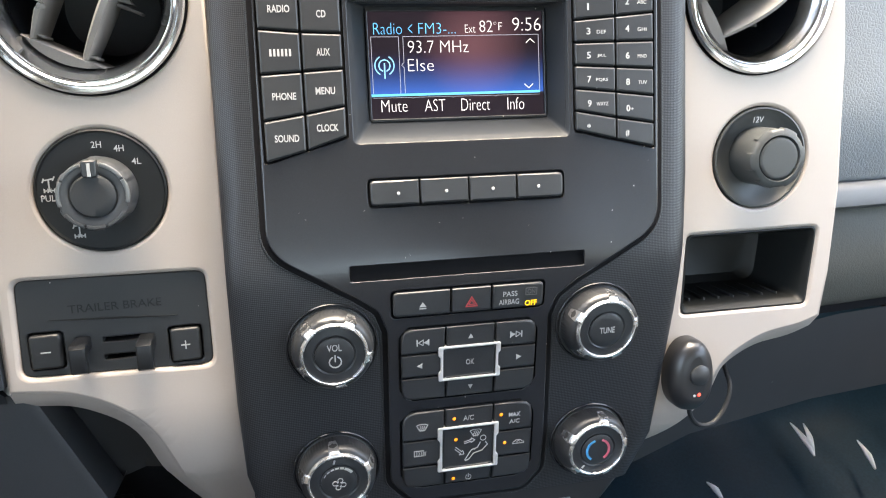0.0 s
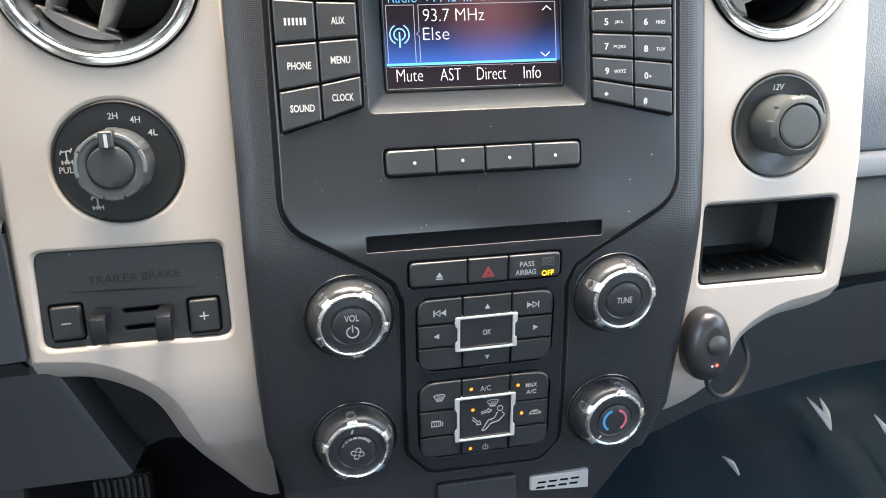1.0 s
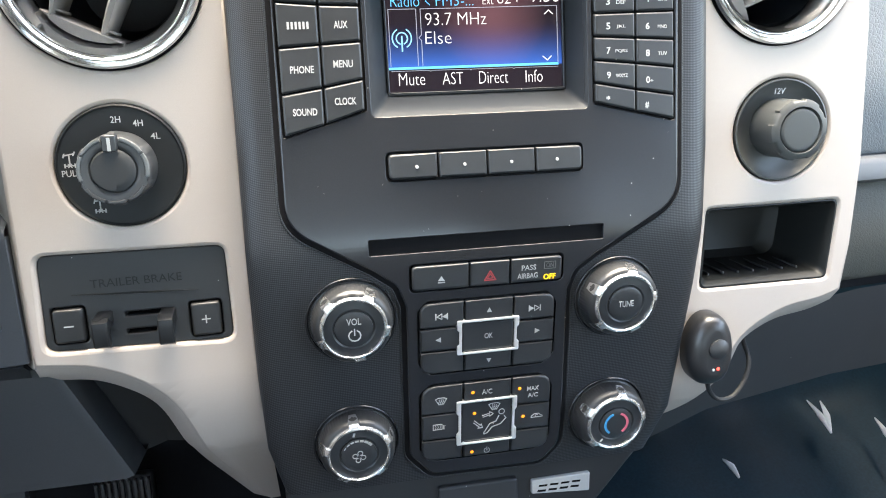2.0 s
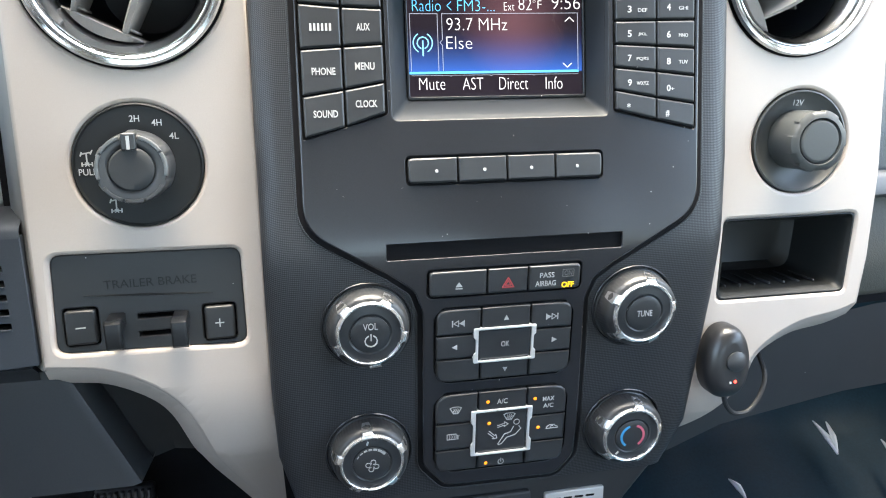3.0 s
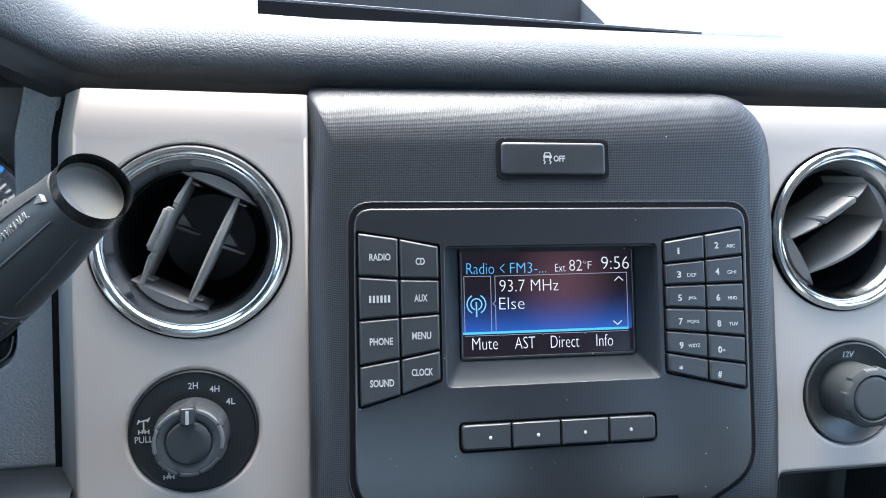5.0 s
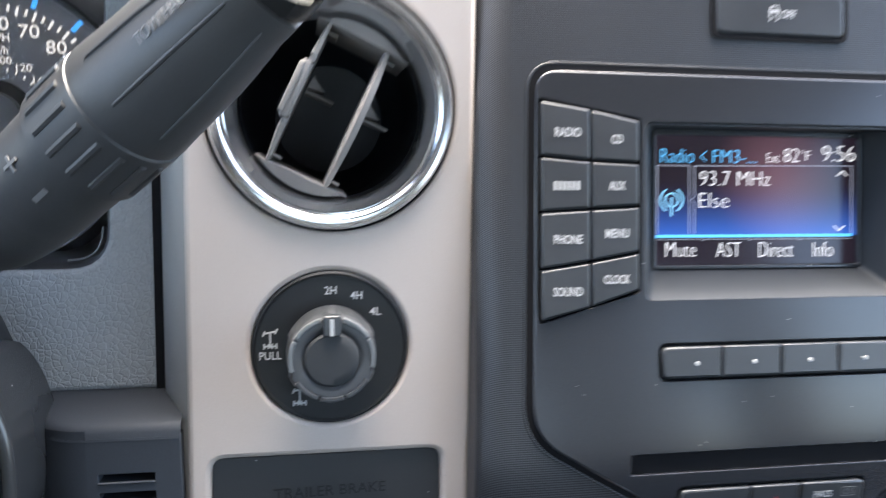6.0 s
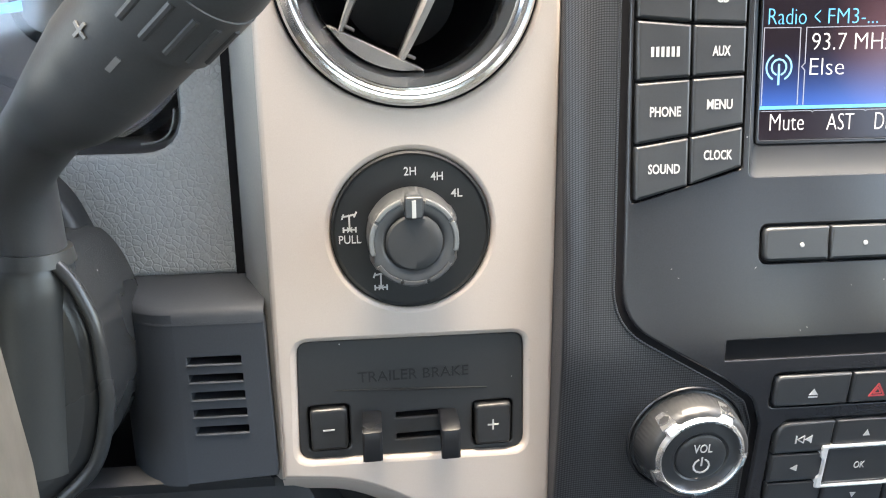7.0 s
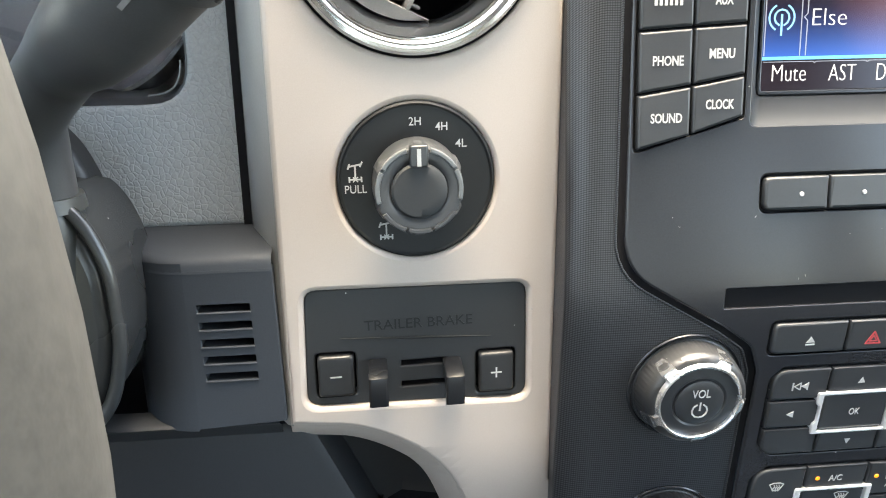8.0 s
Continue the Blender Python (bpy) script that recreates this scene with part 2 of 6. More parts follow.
def bent(bm):
    """Bends a mesh of the stack about the line of the disc slot; long faces are first cut across."""
    zs = [v.co.z for v in bm.verts]
    for k in range(-16, 17):
        z = -0.082 + 0.0022 * k
        if min(zs) < z - 0.004 and max(zs) > z + 0.004:
            bmesh.ops.bisect_plane(bm, geom=bm.verts[:] + bm.edges[:] + bm.faces[:], plane_co=(0, 0, z), plane_no=(0, 0, 1))
    for v in bm.verts:
        d = v.co.z + 0.082
        e = max(0.0, min(1.0, (v.co.x - 0.125) / 0.085))
        flush = 1 - 0.7 * e * e * (3 - 2 * e)      # the corner by the passenger's trim stays flush with it
        v.co.y += 0.113 * (math.sqrt(d * d + 0.008 ** 2) - 0.008) - 0.025 * d + 0.019 * flush * (1 - math.sqrt(1 - min(1.0, max(0.0, v.co.z - 0.0985) / 0.0340) ** 2))


TURNED = set()                               # the driver's trim panel and what sits in it: turned a little towards the driver


def part(name, bm, material, parent=None, label="", sharp=35):
    """Links a bmesh as one mesh object under a thing or under a part."""
    if parent is not None and parent.name in BENT:
        bent(bm)
    if parent is not None and parent.name in TURNED:
        for v in bm.verts:
            v.co.y += 0.055 * (v.co.x + 0.034) - 0.012 * (v.co.z + 0.04)
    if parent is not None:
        HOME_AT = HOME[parent.name]
        bmesh.ops.translate(bm, verts=bm.verts, vec=-HOME_AT)
    bmesh.ops.recalc_face_normals(bm, faces=bm.faces)
    flat = bm.faces.layers.int.get("flat")
    for f in bm.faces:
        f.smooth = not (flat and f[flat])
    for e in bm.edges:
        if len(e.link_faces) == 2 and e.calc_face_angle(0) > radians(sharp):
            e.smooth = False
    me = bpy.data.meshes.new(name)
    bm.to_mesh(me)
    bm.free()
    me.materials.append(material)
    ob = new(name, me)
    if parent is not None:
        ob.parent = parent
        HOME[ob.name] = HOME_AT
        for family in (BENT, TURNED):
            if parent.name in family:
                family.add(ob.name)
    if label:
        ob["label"] = label
    return ob


def structure(name, bm, material, label, category, lean=False):
    ob = part(name, bm, material)
    ob.matrix_world = M0 if lean else Matrix()
    return tagged(ob, label, category, kind="structure")


def rpoly(points, radius=0.0, seg=5):
    """A closed outline with rounded corners; a point may carry its own radius."""
    out, n = [], len(points)
    for i in range(n):
        p, a, b = points[i], points[i - 1], points[(i + 1) % n]
        r = p[2] if len(p) > 2 else radius
        P, A, B = Vector(p[:2]), Vector(a[:2]), Vector(b[:2])
        u, v = (A - P), (B - P)
        lu, lv = u.length, v.length
        u, v = u / lu, v / lv
        half = math.acos(max(-1, min(1, u.dot(v)))) / 2
        if r <= 0 or half > 1.54:
            out.append(tuple(P))
            continue
        d = min(r / math.tan(half), 0.48 * lu, 0.48 * lv)
        s, e = P + u * d, P + v * d
        for k in range(seg + 1):
            t = k / seg
            out.append(tuple((1 - t) ** 2 * s + 2 * t * (1 - t) * P + t * t * e))
    return out


def rect(x0, x1, z0, z1, r=0.0, seg=4):
    return rpoly([(x0, z0), (x1, z0), (x1, z1), (x0, z1)], r, seg)


def circle(cx, cz, r, n=48):
    return [(cx + r * math.cos(2 * math.pi * k / n), cz + r * math.sin(2 * math.pi * k / n)) for k in range(n)]


def area(loop):
    return sum(a[0] * b[1] - b[0] * a[1] for a, b in zip(loop, loop[1:] + loop[:1])) / 2


def inset(loop, d):
    """The outline moved to its left by d."""
    out, n = [], len(loop)
    for i in range(n):
        P, A, B = Vector(loop[i]), Vector(loop[i - 1]), Vector(loop[(i + 1) % n])
        a, b = (P - A), (B - P)
        if a.length < 1e-9 or b.length < 1e-9:
            a = b = (B - A)
        a, b = a.normalized(), b.normalized()
        na, nb = Vector((-a.y, a.x)), Vector((-b.y, b.x))
        m = na + nb
        m = m / max(0.35, m.dot(na) if m.length else 1) if m.length > 1e-6 else na
        out.append((P.x + m.x * d, P.y + m.y * d))
    return out


def solid(loops, y0, y1, r=0.0, seg=3, bm=None, floor=None, hole_r=None):
    """A plate between y0 (near face) and y1, its outline first and then its holes, with rounded near edges."""
    bm = bm or bmesh.new()
    if not bm.faces.layers.int.get("flat"):
        bm.faces.layers.int.new("flat")
    fronts = []
    for i, loop in enumerate(loops):
        loop = list(loop)
        if (area(loop) > 0) != (i == 0):
            loop.reverse()
        rings = [(0.0, y1)]
        rr = r if i == 0 or hole_r is None else hole_r
        if rr > 0:
            rings += [(rr * (1 - math.cos(math.pi / 2 * k / seg)), y0 + rr * (1 - math.sin(math.pi / 2 * k / seg))) for k in range(seg + 1)]
        else:
            rings.append((0.0, y0))
        made = []
        for d, y in rings:
            pts = inset(loop, d) if d else loop
            if floor is not None:
                pts = [(x, max(z, floor)) if q[1] > floor + 0.0005 else (x, floor) for (x, z), q in zip(pts, loop)]
            made.append([bm.verts.new((x, y, z)) for x, z in pts])
        for ra, rb in zip(made, made[1:]):
            for k in range(len(ra)):
                k2 = (k + 1) % len(ra)
                try:
                    bm.faces.new((ra[k], ra[k2], rb[k2], rb[k]))
                except ValueError:
                    pass
        fronts.append(made[-1])
    flat = [v for f in fronts for v in f]
    level = bm.faces.layers.int.get("flat") or bm.faces.layers.int.new("flat")
    for t in tessellate_polygon([[v.co for v in f] for f in fronts]):
        try:
            bm.faces.new([flat[i] for i in t])[level] = 1
        except ValueError:
            pass
    return bm


def lathe(profile, cx, cz, y, n=48, bm=None, wave=None):
    """Turns (radius, height) pairs round an axis that points at the driver; the heights count from y."""
    bm = bm or bmesh.new()
    rings = []
    for j, (r, h) in enumerate(profile):
        if r < 1e-6:
            rings.append([bm.verts.new((cx, y - h, cz))])
            continue
        ring = []
        for k in range(n):
            a = 2 * math.pi * k / n
            q = r * (wave(a, j) if wave else 1)
            ring.append(bm.verts.new((cx + q * math.cos(a), y - h, cz + q * math.sin(a))))
        rings.append(ring)
    for a, b in zip(rings, rings[1:]):
        for k in range(n):
            k2 = (k + 1) % n
            if len(a) == 1:
                bm.faces.new((a[0], b[k], b[k2]))
            elif len(b) == 1:
                bm.faces.new((a[k], a[k2], b[0]))
            else:
                bm.faces.new((a[k], a[k2], b[k2], b[k]))
    return bm


def tube(points, radii, n=20, bm=None, caps=True, smooth=4):
    """A round bar through points, with a radius at each of them."""
    bm = bm or bmesh.new()
    pts = [Vector(p) for p in points]
    P, R = [], []
    for i in range(len(pts) - 1):
        p0, p1, p2, p3 = pts[max(i - 1, 0)], pts[i], pts[i + 1], pts[min(i + 2, len(pts) - 1)]
        for k in range(smooth):
            t = k / smooth
            P.append(0.5 * ((2 * p1) + (p2 - p0) * t + (2 * p0 - 5 * p1 + 4 * p2 - p3) * t * t + (3 * p1 - p0 - 3 * p2 + p3) * t ** 3))
            R.append(radii[i] * (1 - t) + radii[i + 1] * t)
    P.append(pts[-1])
    R.append(radii[-1])
    side = None
    rings = []
    for i, p in enumerate(P):
        d = (P[min(i + 1, len(P) - 1)] - P[max(i - 1, 0)]).normalized()
        if side is None:
            side = d.orthogonal().normalized()
        side = (side - d * side.dot(d)).normalized()
        up = d.cross(side)
        rings.append([bm.verts.new(p + R[i] * (math.cos(2 * math.pi * k / n) * side + math.sin(2 * math.pi * k / n) * up)) for k in range(n)])
    for a, b in zip(rings, rings[1:]):
        for k in range(n):
            bm.faces.new((a[k], a[(k + 1) % n], b[(k + 1) % n], b[k]))
    if caps:
        bm.faces.new(rings[0])
        bm.faces.new(rings[-1][::-1])
    return bm


def box(x0, x1, y0, y1, z0, z1, bm=None, r=0.0):
    bm = bm or bmesh.new()
    made = bmesh.ops.create_cube(bm, size=1, matrix=Matrix.Translation(((x0 + x1) / 2, (y0 + y1) / 2, (z0 + z1) / 2)) @ Matrix.Diagonal((x1 - x0, y1 - y0, z1 - z0, 1)))
    if r:
        bmesh.ops.bevel(bm, geom=list({e for v in made["verts"] for e in v.link_edges}), offset=r, segments=3, affect="EDGES", profile=0.5)
    return bm


def sweep(profile, x0, x1, steps=1, bm=None, shift=None):
    """A (y, z) profile drawn out along x; shift(x) may move it in y and z."""
    bm = bm or bmesh.new()
    rows = []
    for i in range(steps + 1):
        x = x0 + (x1 - x0) * i / steps
        dy, dz = shift(x) if shift else (0, 0)
        rows.append([bm.verts.new((x, y + dy, z + dz)) for y, z in profile])
    for a, b in zip(rows, rows[1:]):
        for k in range(len(profile) - 1):
            bm.faces.new((a[k], a[k + 1], b[k + 1], b[k]))
    return bm


def yawed(bm, hinge=0.2125, rate=-0.02):
    """The passenger side of the dashboard turns slightly away from the driver."""
    for v in bm.verts:
        v.co.y += rate * max(0.0, v.co.x - hinge)
    return bm


def letters(name, body, cx, cz, width, height, y, material, parent, label="", bold=0.0, right=False, shear=0.0):
    """Lettering of a given width and height, centred on (cx, cz), on a face at y."""
    cu = bpy.data.curves.new(name, "FONT")
    cu.body, cu.resolution_u, cu.extrude, cu.offset = body, 3, 0.004, bold
    tmp = bpy.data.objects.new(name, cu)
    scene.collection.objects.link(tmp)
    me = bpy.data.meshes.new_from_object(tmp.evaluated_get(bpy.context.evaluated_depsgraph_get()))
    bpy.data.objects.remove(tmp)
    bpy.data.curves.remove(cu)
    bm = bmesh.new()
    bm.from_mesh(me)
    bpy.data.meshes.remove(me)
    xs, zs = [v.co.x for v in bm.verts], [v.co.y for v in bm.verts]
    x0, x1, z0, z1 = min(xs), max(xs), min(zs), max(zs)
    sx, sz = width / max(x1 - x0, 1e-6), height / max(z1 - z0, 1e-6)
    for v in bm.verts:
        u, w, d = v.co
        u, w = (u - (x0 + x1) / 2) * sx, (w - (z0 + z1) / 2) * sz
        v.co = (cx + u + shear * w, y - 0.00012 - (0.0001 if d > 0 else -0.0001), cz + w)
    if right:
        yawed(bm)
    return part(name, bm, material, parent, label)


def bars(name, quads, y, material, parent, label="", right=False):
    """Flat printed strokes: each a list of (x, z) corners."""
    bm = bmesh.new()
    for q in quads:
        solid([list(q)], y - 0.0002, y + 0.0001, bm=bm)
    if right:
        yawed(bm)
    return part(name, bm, material, parent, label)


def stroke(points, w):
    """Quads along a line of (x, z) points."""
    out = []
    for a, b in zip(points, points[1:]):
        A, B = Vector(a), Vector(b)
        d = (B - A).normalized()
        n = Vector((-d.y, d.x)) * w / 2
        A, B = A - d * w * 0.3, B + d * w * 0.3
        out.append([tuple(A - n), tuple(B - n), tuple(B + n), tuple(A + n)])
    return out


def arc(cx, cz, r, a0, a1, n=10):
    return [(cx + r * math.cos(radians(a0 + (a1 - a0) * k / n)), cz + r * math.sin(radians(a0 + (a1 - a0) * k / n))) for k in range(n + 1)]

# ---------------------------------------------------------------- the cab and the ground outside
ground = structure("ground", box(-60, 60, -60, 60, -0.75, -0.65), ASPHALT, "grey asphalt ground around the truck", "ground")
structure("floor", box(-0.70, 0.88, -1.75, 1.15, -0.06, 0.0), CARPET, "black carpeted cab floor", "floor")
structure("ceiling", box(-0.70, 0.88, -1.75, 0.28, 1.30, 1.34), LINER, "pale grey cloth headliner", "ceiling")


def side_wall(name, x0, x1):
    bm = box(x0, x1, -1.75, 1.15, -0.06, 0.60)
    box(x0, x1, -1.75, 0.30, 1.22, 1.30, bm)
    box(x0, x1, -1.75, -1.45, 0.60, 1.22, bm)
    # unseen pillar, placed to keep window reflections off the radio bezel
    box(x0, x1, -1.12, -0.80, 0.60, 1.22, bm)
    box(x0, x1, 0.42, 0.50, 0.60, 1.00, bm)
    return structure(name, bm, TAUPE, "taupe door wall of the cab with open window spaces", "wall")


side_wall("wall_west", -0.76, -0.70)
side_wall("wall_east", 0.88, 0.94)
# unseen rear wall; its window space is kept small to dim the bezel's reflection
bm = box(-0.76, 0.94, -1.81, -1.75, -0.06, 0.80)
box(-0.76, 0.94, -1.81, -1.75, 1.04, 1.34, bm)
box(-0.76, -0.40, -1.81, -1.75, 0.80, 1.04, bm)
box(0.58, 0.94, -1.81, -1.75, 0.80, 1.04, bm)
structure("wall_south", bm, TAUPE, "taupe rear wall of the cab with a window space", "wall")
structure("wall_north", box(-0.76, 0.94, 1.15, 1.23, -0.06, 0.653), DARK, "dark firewall under the windscreen", "wall")

# ---------------------------------------------------------------- dashboard top
pad_profile = [(0.4542, 0.1226), (0.4252, 0.1312), (0.4075, 0.1352), (0.4018, 0.1372), (0.3999, 0.1404), (0.3995, 0.1466), (0.402, 0.1525), (0.4064, 0.1578), (0.4131, 0.1626), (0.4233, 0.1665), (0.4397, 0.172), (0.4638, 0.1791), (0.5025, 0.1897), (0.5315, 0.1974), (0.5798, 0.2095), (0.6764, 0.2336), (0.8696, 0.28), (1.115, 0.338)]


def pad_shift(x):
    hood = max(0.0, min(1.0, (-0.125 - x) / 0.075))
    hood = hood * hood * (3 - 2 * hood)
    return (-0.160 * hood + 0.05 * max(0.0, x - 0.22), 0.022 * hood)


pad = thing("dashboard_pad", "black grained leather dashboard pad under the windscreen", "dashboard", (0.09, 0.5, 0.14), seat=(-0.003, 0.0055, -0.0010))
bm = sweep(pad_profile, -0.70, 0.88, 96)
for v in bm.verts:
    dy, dz = pad_shift(v.co.x)
    near = max(0.0, min(1.0, (0.60 - v.co.y) / 0.16))
    v.co.y += dy * near
    v.co.z += dz * near
part("pad_skin", bm, PAD, pad, sharp=60)
part("under_lip", sweep([(0.4120, 0.1362), (0.4170, 0.1290), (0.4270, 0.1225), (0.4540, 0.1180)], -0.70, 0.88, 90, shift=pad_shift), DARK, pad, "black shadow gap under the lip")
tray = thing("dashboard_tray", "black storage tray standing on the dashboard top", "tray", (0.0865, 0.58, 0.200), seat=(0.003, 0.008, -0.001))
rim_z = lambda x: 0.2033 - 0.041 * (x - 0.0865)
rim_y = lambda x, back: 0.5334 + back - 0.03 * (x - 0.0865)


def tray_box(x0, x1, b0, b1, lift0, lift1, bm=None):
    """A bar of the tray between two places along x, set back by b0 to b1, between two heights over its rim line."""
    bm = bm or bmesh.new()
    ends = [[bm.verts.new((x, rim_y(x, b), rim_z(x) + (b - 0.0) * 0.30 + h)) for b, h in ((b0, lift0), (b1, lift0), (b1, lift1), (b0, lift1))] for x in (x0, x1)]
    for i in range(4):
        bm.faces.new((ends[0][i], ends[0][(i + 1) % 4], ends[1][(i + 1) % 4], ends[1][i]))
    bm.faces.new(ends[0])
    bm.faces.new(ends[1][::-1])
    return bm


part("front_edge", tray_box(-0.0671, 0.2498, 0.0, 0.004, -0.0085, 0.0006), SEAM, tray, "black shadow edge under the rim")
part("front_rim", tray_box(-0.0666, 0.2479, 0.0005, 0.012, 0.0006, 0.0022), PAD, tray, "pale lit front rim")
part("tray_floor", tray_box(-0.0584, 0.1831, 0.012, 0.110, -0.0070, -0.0040), DARK, tray, "dark tray floor")
part("back_wall", tray_box(-0.0468, 0.1783, 0.060, 0.064, -0.006, 0.0200), DARK, tray, "black rear wall of the tray")
bm = bmesh.new()
end = [(0.1793, 0.012, 0.0022), (0.2469, 0.006, 0.0016), (0.1793, 0.064, 0.0200)]
top = [bm.verts.new((x, rim_y(x, b), rim_z(x) + b * 0.30 + h)) for x, b, h in end]
bot = [bm.verts.new((x, rim_y(x, b), rim_z(x) + b * 0.30 - 0.008)) for x, b, h in end]
bm.faces.new(top)
bm.faces.new(bot[::-1])
for i in range(3):
    bm.faces.new((bot[i], bot[(i + 1) % 3], top[(i + 1) % 3], top[i]))
part("end_slope", bm, PAD, tray, "sloping end of the tray")

# ---------------------------------------------------------------- outside, below the windscreen
structure("cowl", box(-0.90, 1.08, 1.23, 1.62, 0.54, 0.605), DARK, "black plastic cowl under the windscreen", "cowl")
structure("bonnet", box(-0.90, 1.08, 1.62, 2.75, 0.40, 0.625, r=0.05), surface("grey_green_paint", (0.05, 0.062, 0.056), 0.25, 0.2, 0.06), "grey green truck bonnet outside the windscreen", "bonnet")
for x0 in (-0.35, 0.34):
    wiper = thing("wiper", "black windscreen wiper resting on the cowl", "wiper", (x0, 1.3, 0.605), lean=False, group="windscreen wipers")
    part("arm", tube([(x0, 1.30, 0.612), (x0 + 0.22, 1.29, 0.640), (x0 + 0.48, 1.31, 0.628)], [0.010, 0.008, 0.006], 10), SOFT, wiper)
    part("blade", tube([(x0 + 0.10, 1.27, 0.622), (x0 + 0.40, 1.275, 0.632), (x0 + 0.66, 1.29, 0.618)], [0.006, 0.008, 0.006], 8), SEAM, wiper)
    part("pivot", tube([(x0, 1.30, 0.604), (x0, 1.30, 0.628)], [0.018, 0.014], 16, smooth=1), SATIN, wiper)

# ---------------------------------------------------------------- centre stack
STACK_Y, SILVER_Y = 0.377, 0.397
stack = thing("centre_stack", "black textured centre console stack with radio and climate controls", "console", (0.09, 0.40, -0.22))
BENT.add(stack.name)
screen_front = rect(0.0312, 0.1421, -0.0172, 0.0508, 0.0025)
bezel_outline = rpoly([(0.0560, -0.2195), (0.1210, -0.2205), (0.1312, -0.2090), (0.1322, -0.1880), (0.1310, -0.1120), (0.1350, -0.1010), (0.1463, -0.0927), (0.1920, -0.0668, 0.022),
                       (0.1925, 0.0695), (-0.0125, 0.0695), (-0.0140, -0.0683, 0.022), (0.0269, -0.0930), (0.0390, -0.1020), (0.0433, -0.1140), (0.0435, -0.2050)], 0.009, 6)
slot = rect(0.0256, 0.1494, -0.0850, -0.0769, 0.0008)
stack_hole = rect(0.0322, 0.1411, -0.0162, 0.0498, 0.002)
ROLL = 0.0125


def shell_ring(d):
    """The outline of the stack, set in by d; the top rolls over a longer way than the sides."""
    corner = lambda r: max(0.004, r - d)
    top = 0.1322 - 2.3 * d
    return rpoly([(-0.0255 + d, -0.2230), (0.1900 - d, -0.2240), (0.2028 - d, -0.1965), (0.2092 - d, -0.1180), (0.2122 - d, -0.0400), (0.2125 - d, top, corner(0.036)), (-0.0335 + d, top, corner(0.008)), (-0.0345 + d, -0.1500), (-0.0330 + d, -0.1930)], 0, 9)


bm = solid([shell_ring(ROLL), stack_hole, inset(slot, 0.0003)], STACK_Y, 0.4300)
steps = [(ROLL * (1 - math.cos(math.pi / 2 * k / 10)), STACK_Y + 0.0062 * (1 - math.sin(math.pi / 2 * k / 10))) for k in range(11)]
rings = [[bm.verts.new((x, y, z)) for x, z in shell_ring(d)] for d, y in [(0.0, 0.4300)] + steps]
for p, q in zip(rings, rings[1:]):
    for i in range(len(p)):
        bm.faces.new((p[i], p[(i + 1) % len(p)], q[(i + 1) % len(p)], q[i]))
bmesh.ops.remove_doubles(bm, verts=bm.verts, dist=0.00001)
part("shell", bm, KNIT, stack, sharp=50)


def grow(loop, d):
    return inset(loop if area(loop) > 0 else loop[::-1], -d)


key_left = rpoly([(-0.0113, -0.0249), (0.0284, -0.0136), (0.0284, 0.0514), (-0.0113, 0.0584)], 0.001, 2)
key_right = rpoly([(0.1452, -0.0147), (0.1896, -0.0248), (0.1896, 0.0588), (0.1452, 0.0522)], 0.001, 2)
presets = rect(0.0370, 0.1382, -0.0481, -0.0348, 0.0025)
switches = rect(0.0461, 0.1273, -0.1060, -0.0916, 0.0025)
nav = rpoly([(0.0563, -0.1548), (0.1180, -0.1548), (0.1243, -0.1485), (0.1243, -0.1190), (0.1195, -0.1126), (0.0547, -0.1126), (0.0498, -0.1180), (0.0498, -0.1480)], 0.002, 2)
climate = rpoly([(0.0590, -0.2102), (0.1160, -0.2102), (0.1245, -0.2020), (0.1245, -0.1695), (0.1165, -0.1616), (0.0565, -0.1616), (0.0499, -0.1680), (0.0499, -0.2020)], 0.002, 2)
part("seam", solid([grow(bezel_outline, 0.0024), screen_front], STACK_Y - 0.0003, STACK_Y + 0.0008), SEAM, stack, "black seam round the bezel")
part("bezel", solid([bezel_outline, screen_front, slot, grow(key_left, 0.0006), grow(key_right, 0.0006), grow(presets, 0.0006), grow(switches, 0.0006), grow(nav, 0.0006), grow(climate, 0.0006)],
                    STACK_Y - 0.0022, STACK_Y - 0.0001, 0.0011, 3, hole_r=0.0004), SATIN, stack, "satin black radio bezel")
for loop in (key_left, key_right, presets, switches, nav, climate):
    part("key_well", solid([grow(loop, 0.0005)], STACK_Y - 0.0006, STACK_Y + 0.001), SEAM, stack)
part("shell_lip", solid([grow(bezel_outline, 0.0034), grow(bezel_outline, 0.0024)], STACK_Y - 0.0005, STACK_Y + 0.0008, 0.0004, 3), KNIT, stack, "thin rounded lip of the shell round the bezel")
KEY_Y = STACK_Y - 0.0036

# disc slot
bm = bmesh.new()
for z0, z1, y0, y1 in ((-0.0856, -0.0846, 0.3790, 0.40), (-0.0781, -0.0766, 0.3762, 0.40)):
    box(0.0254, 0.1496, y0, y1, z0, z1, bm)
part("disc_slot", bm, SEAM, stack, "black disc slot lips")
part("slot_back", box(0.0245, 0.1505, 0.398, 0.402, -0.087, -0.075), SEAM, stack, "dark inside of the disc slot")

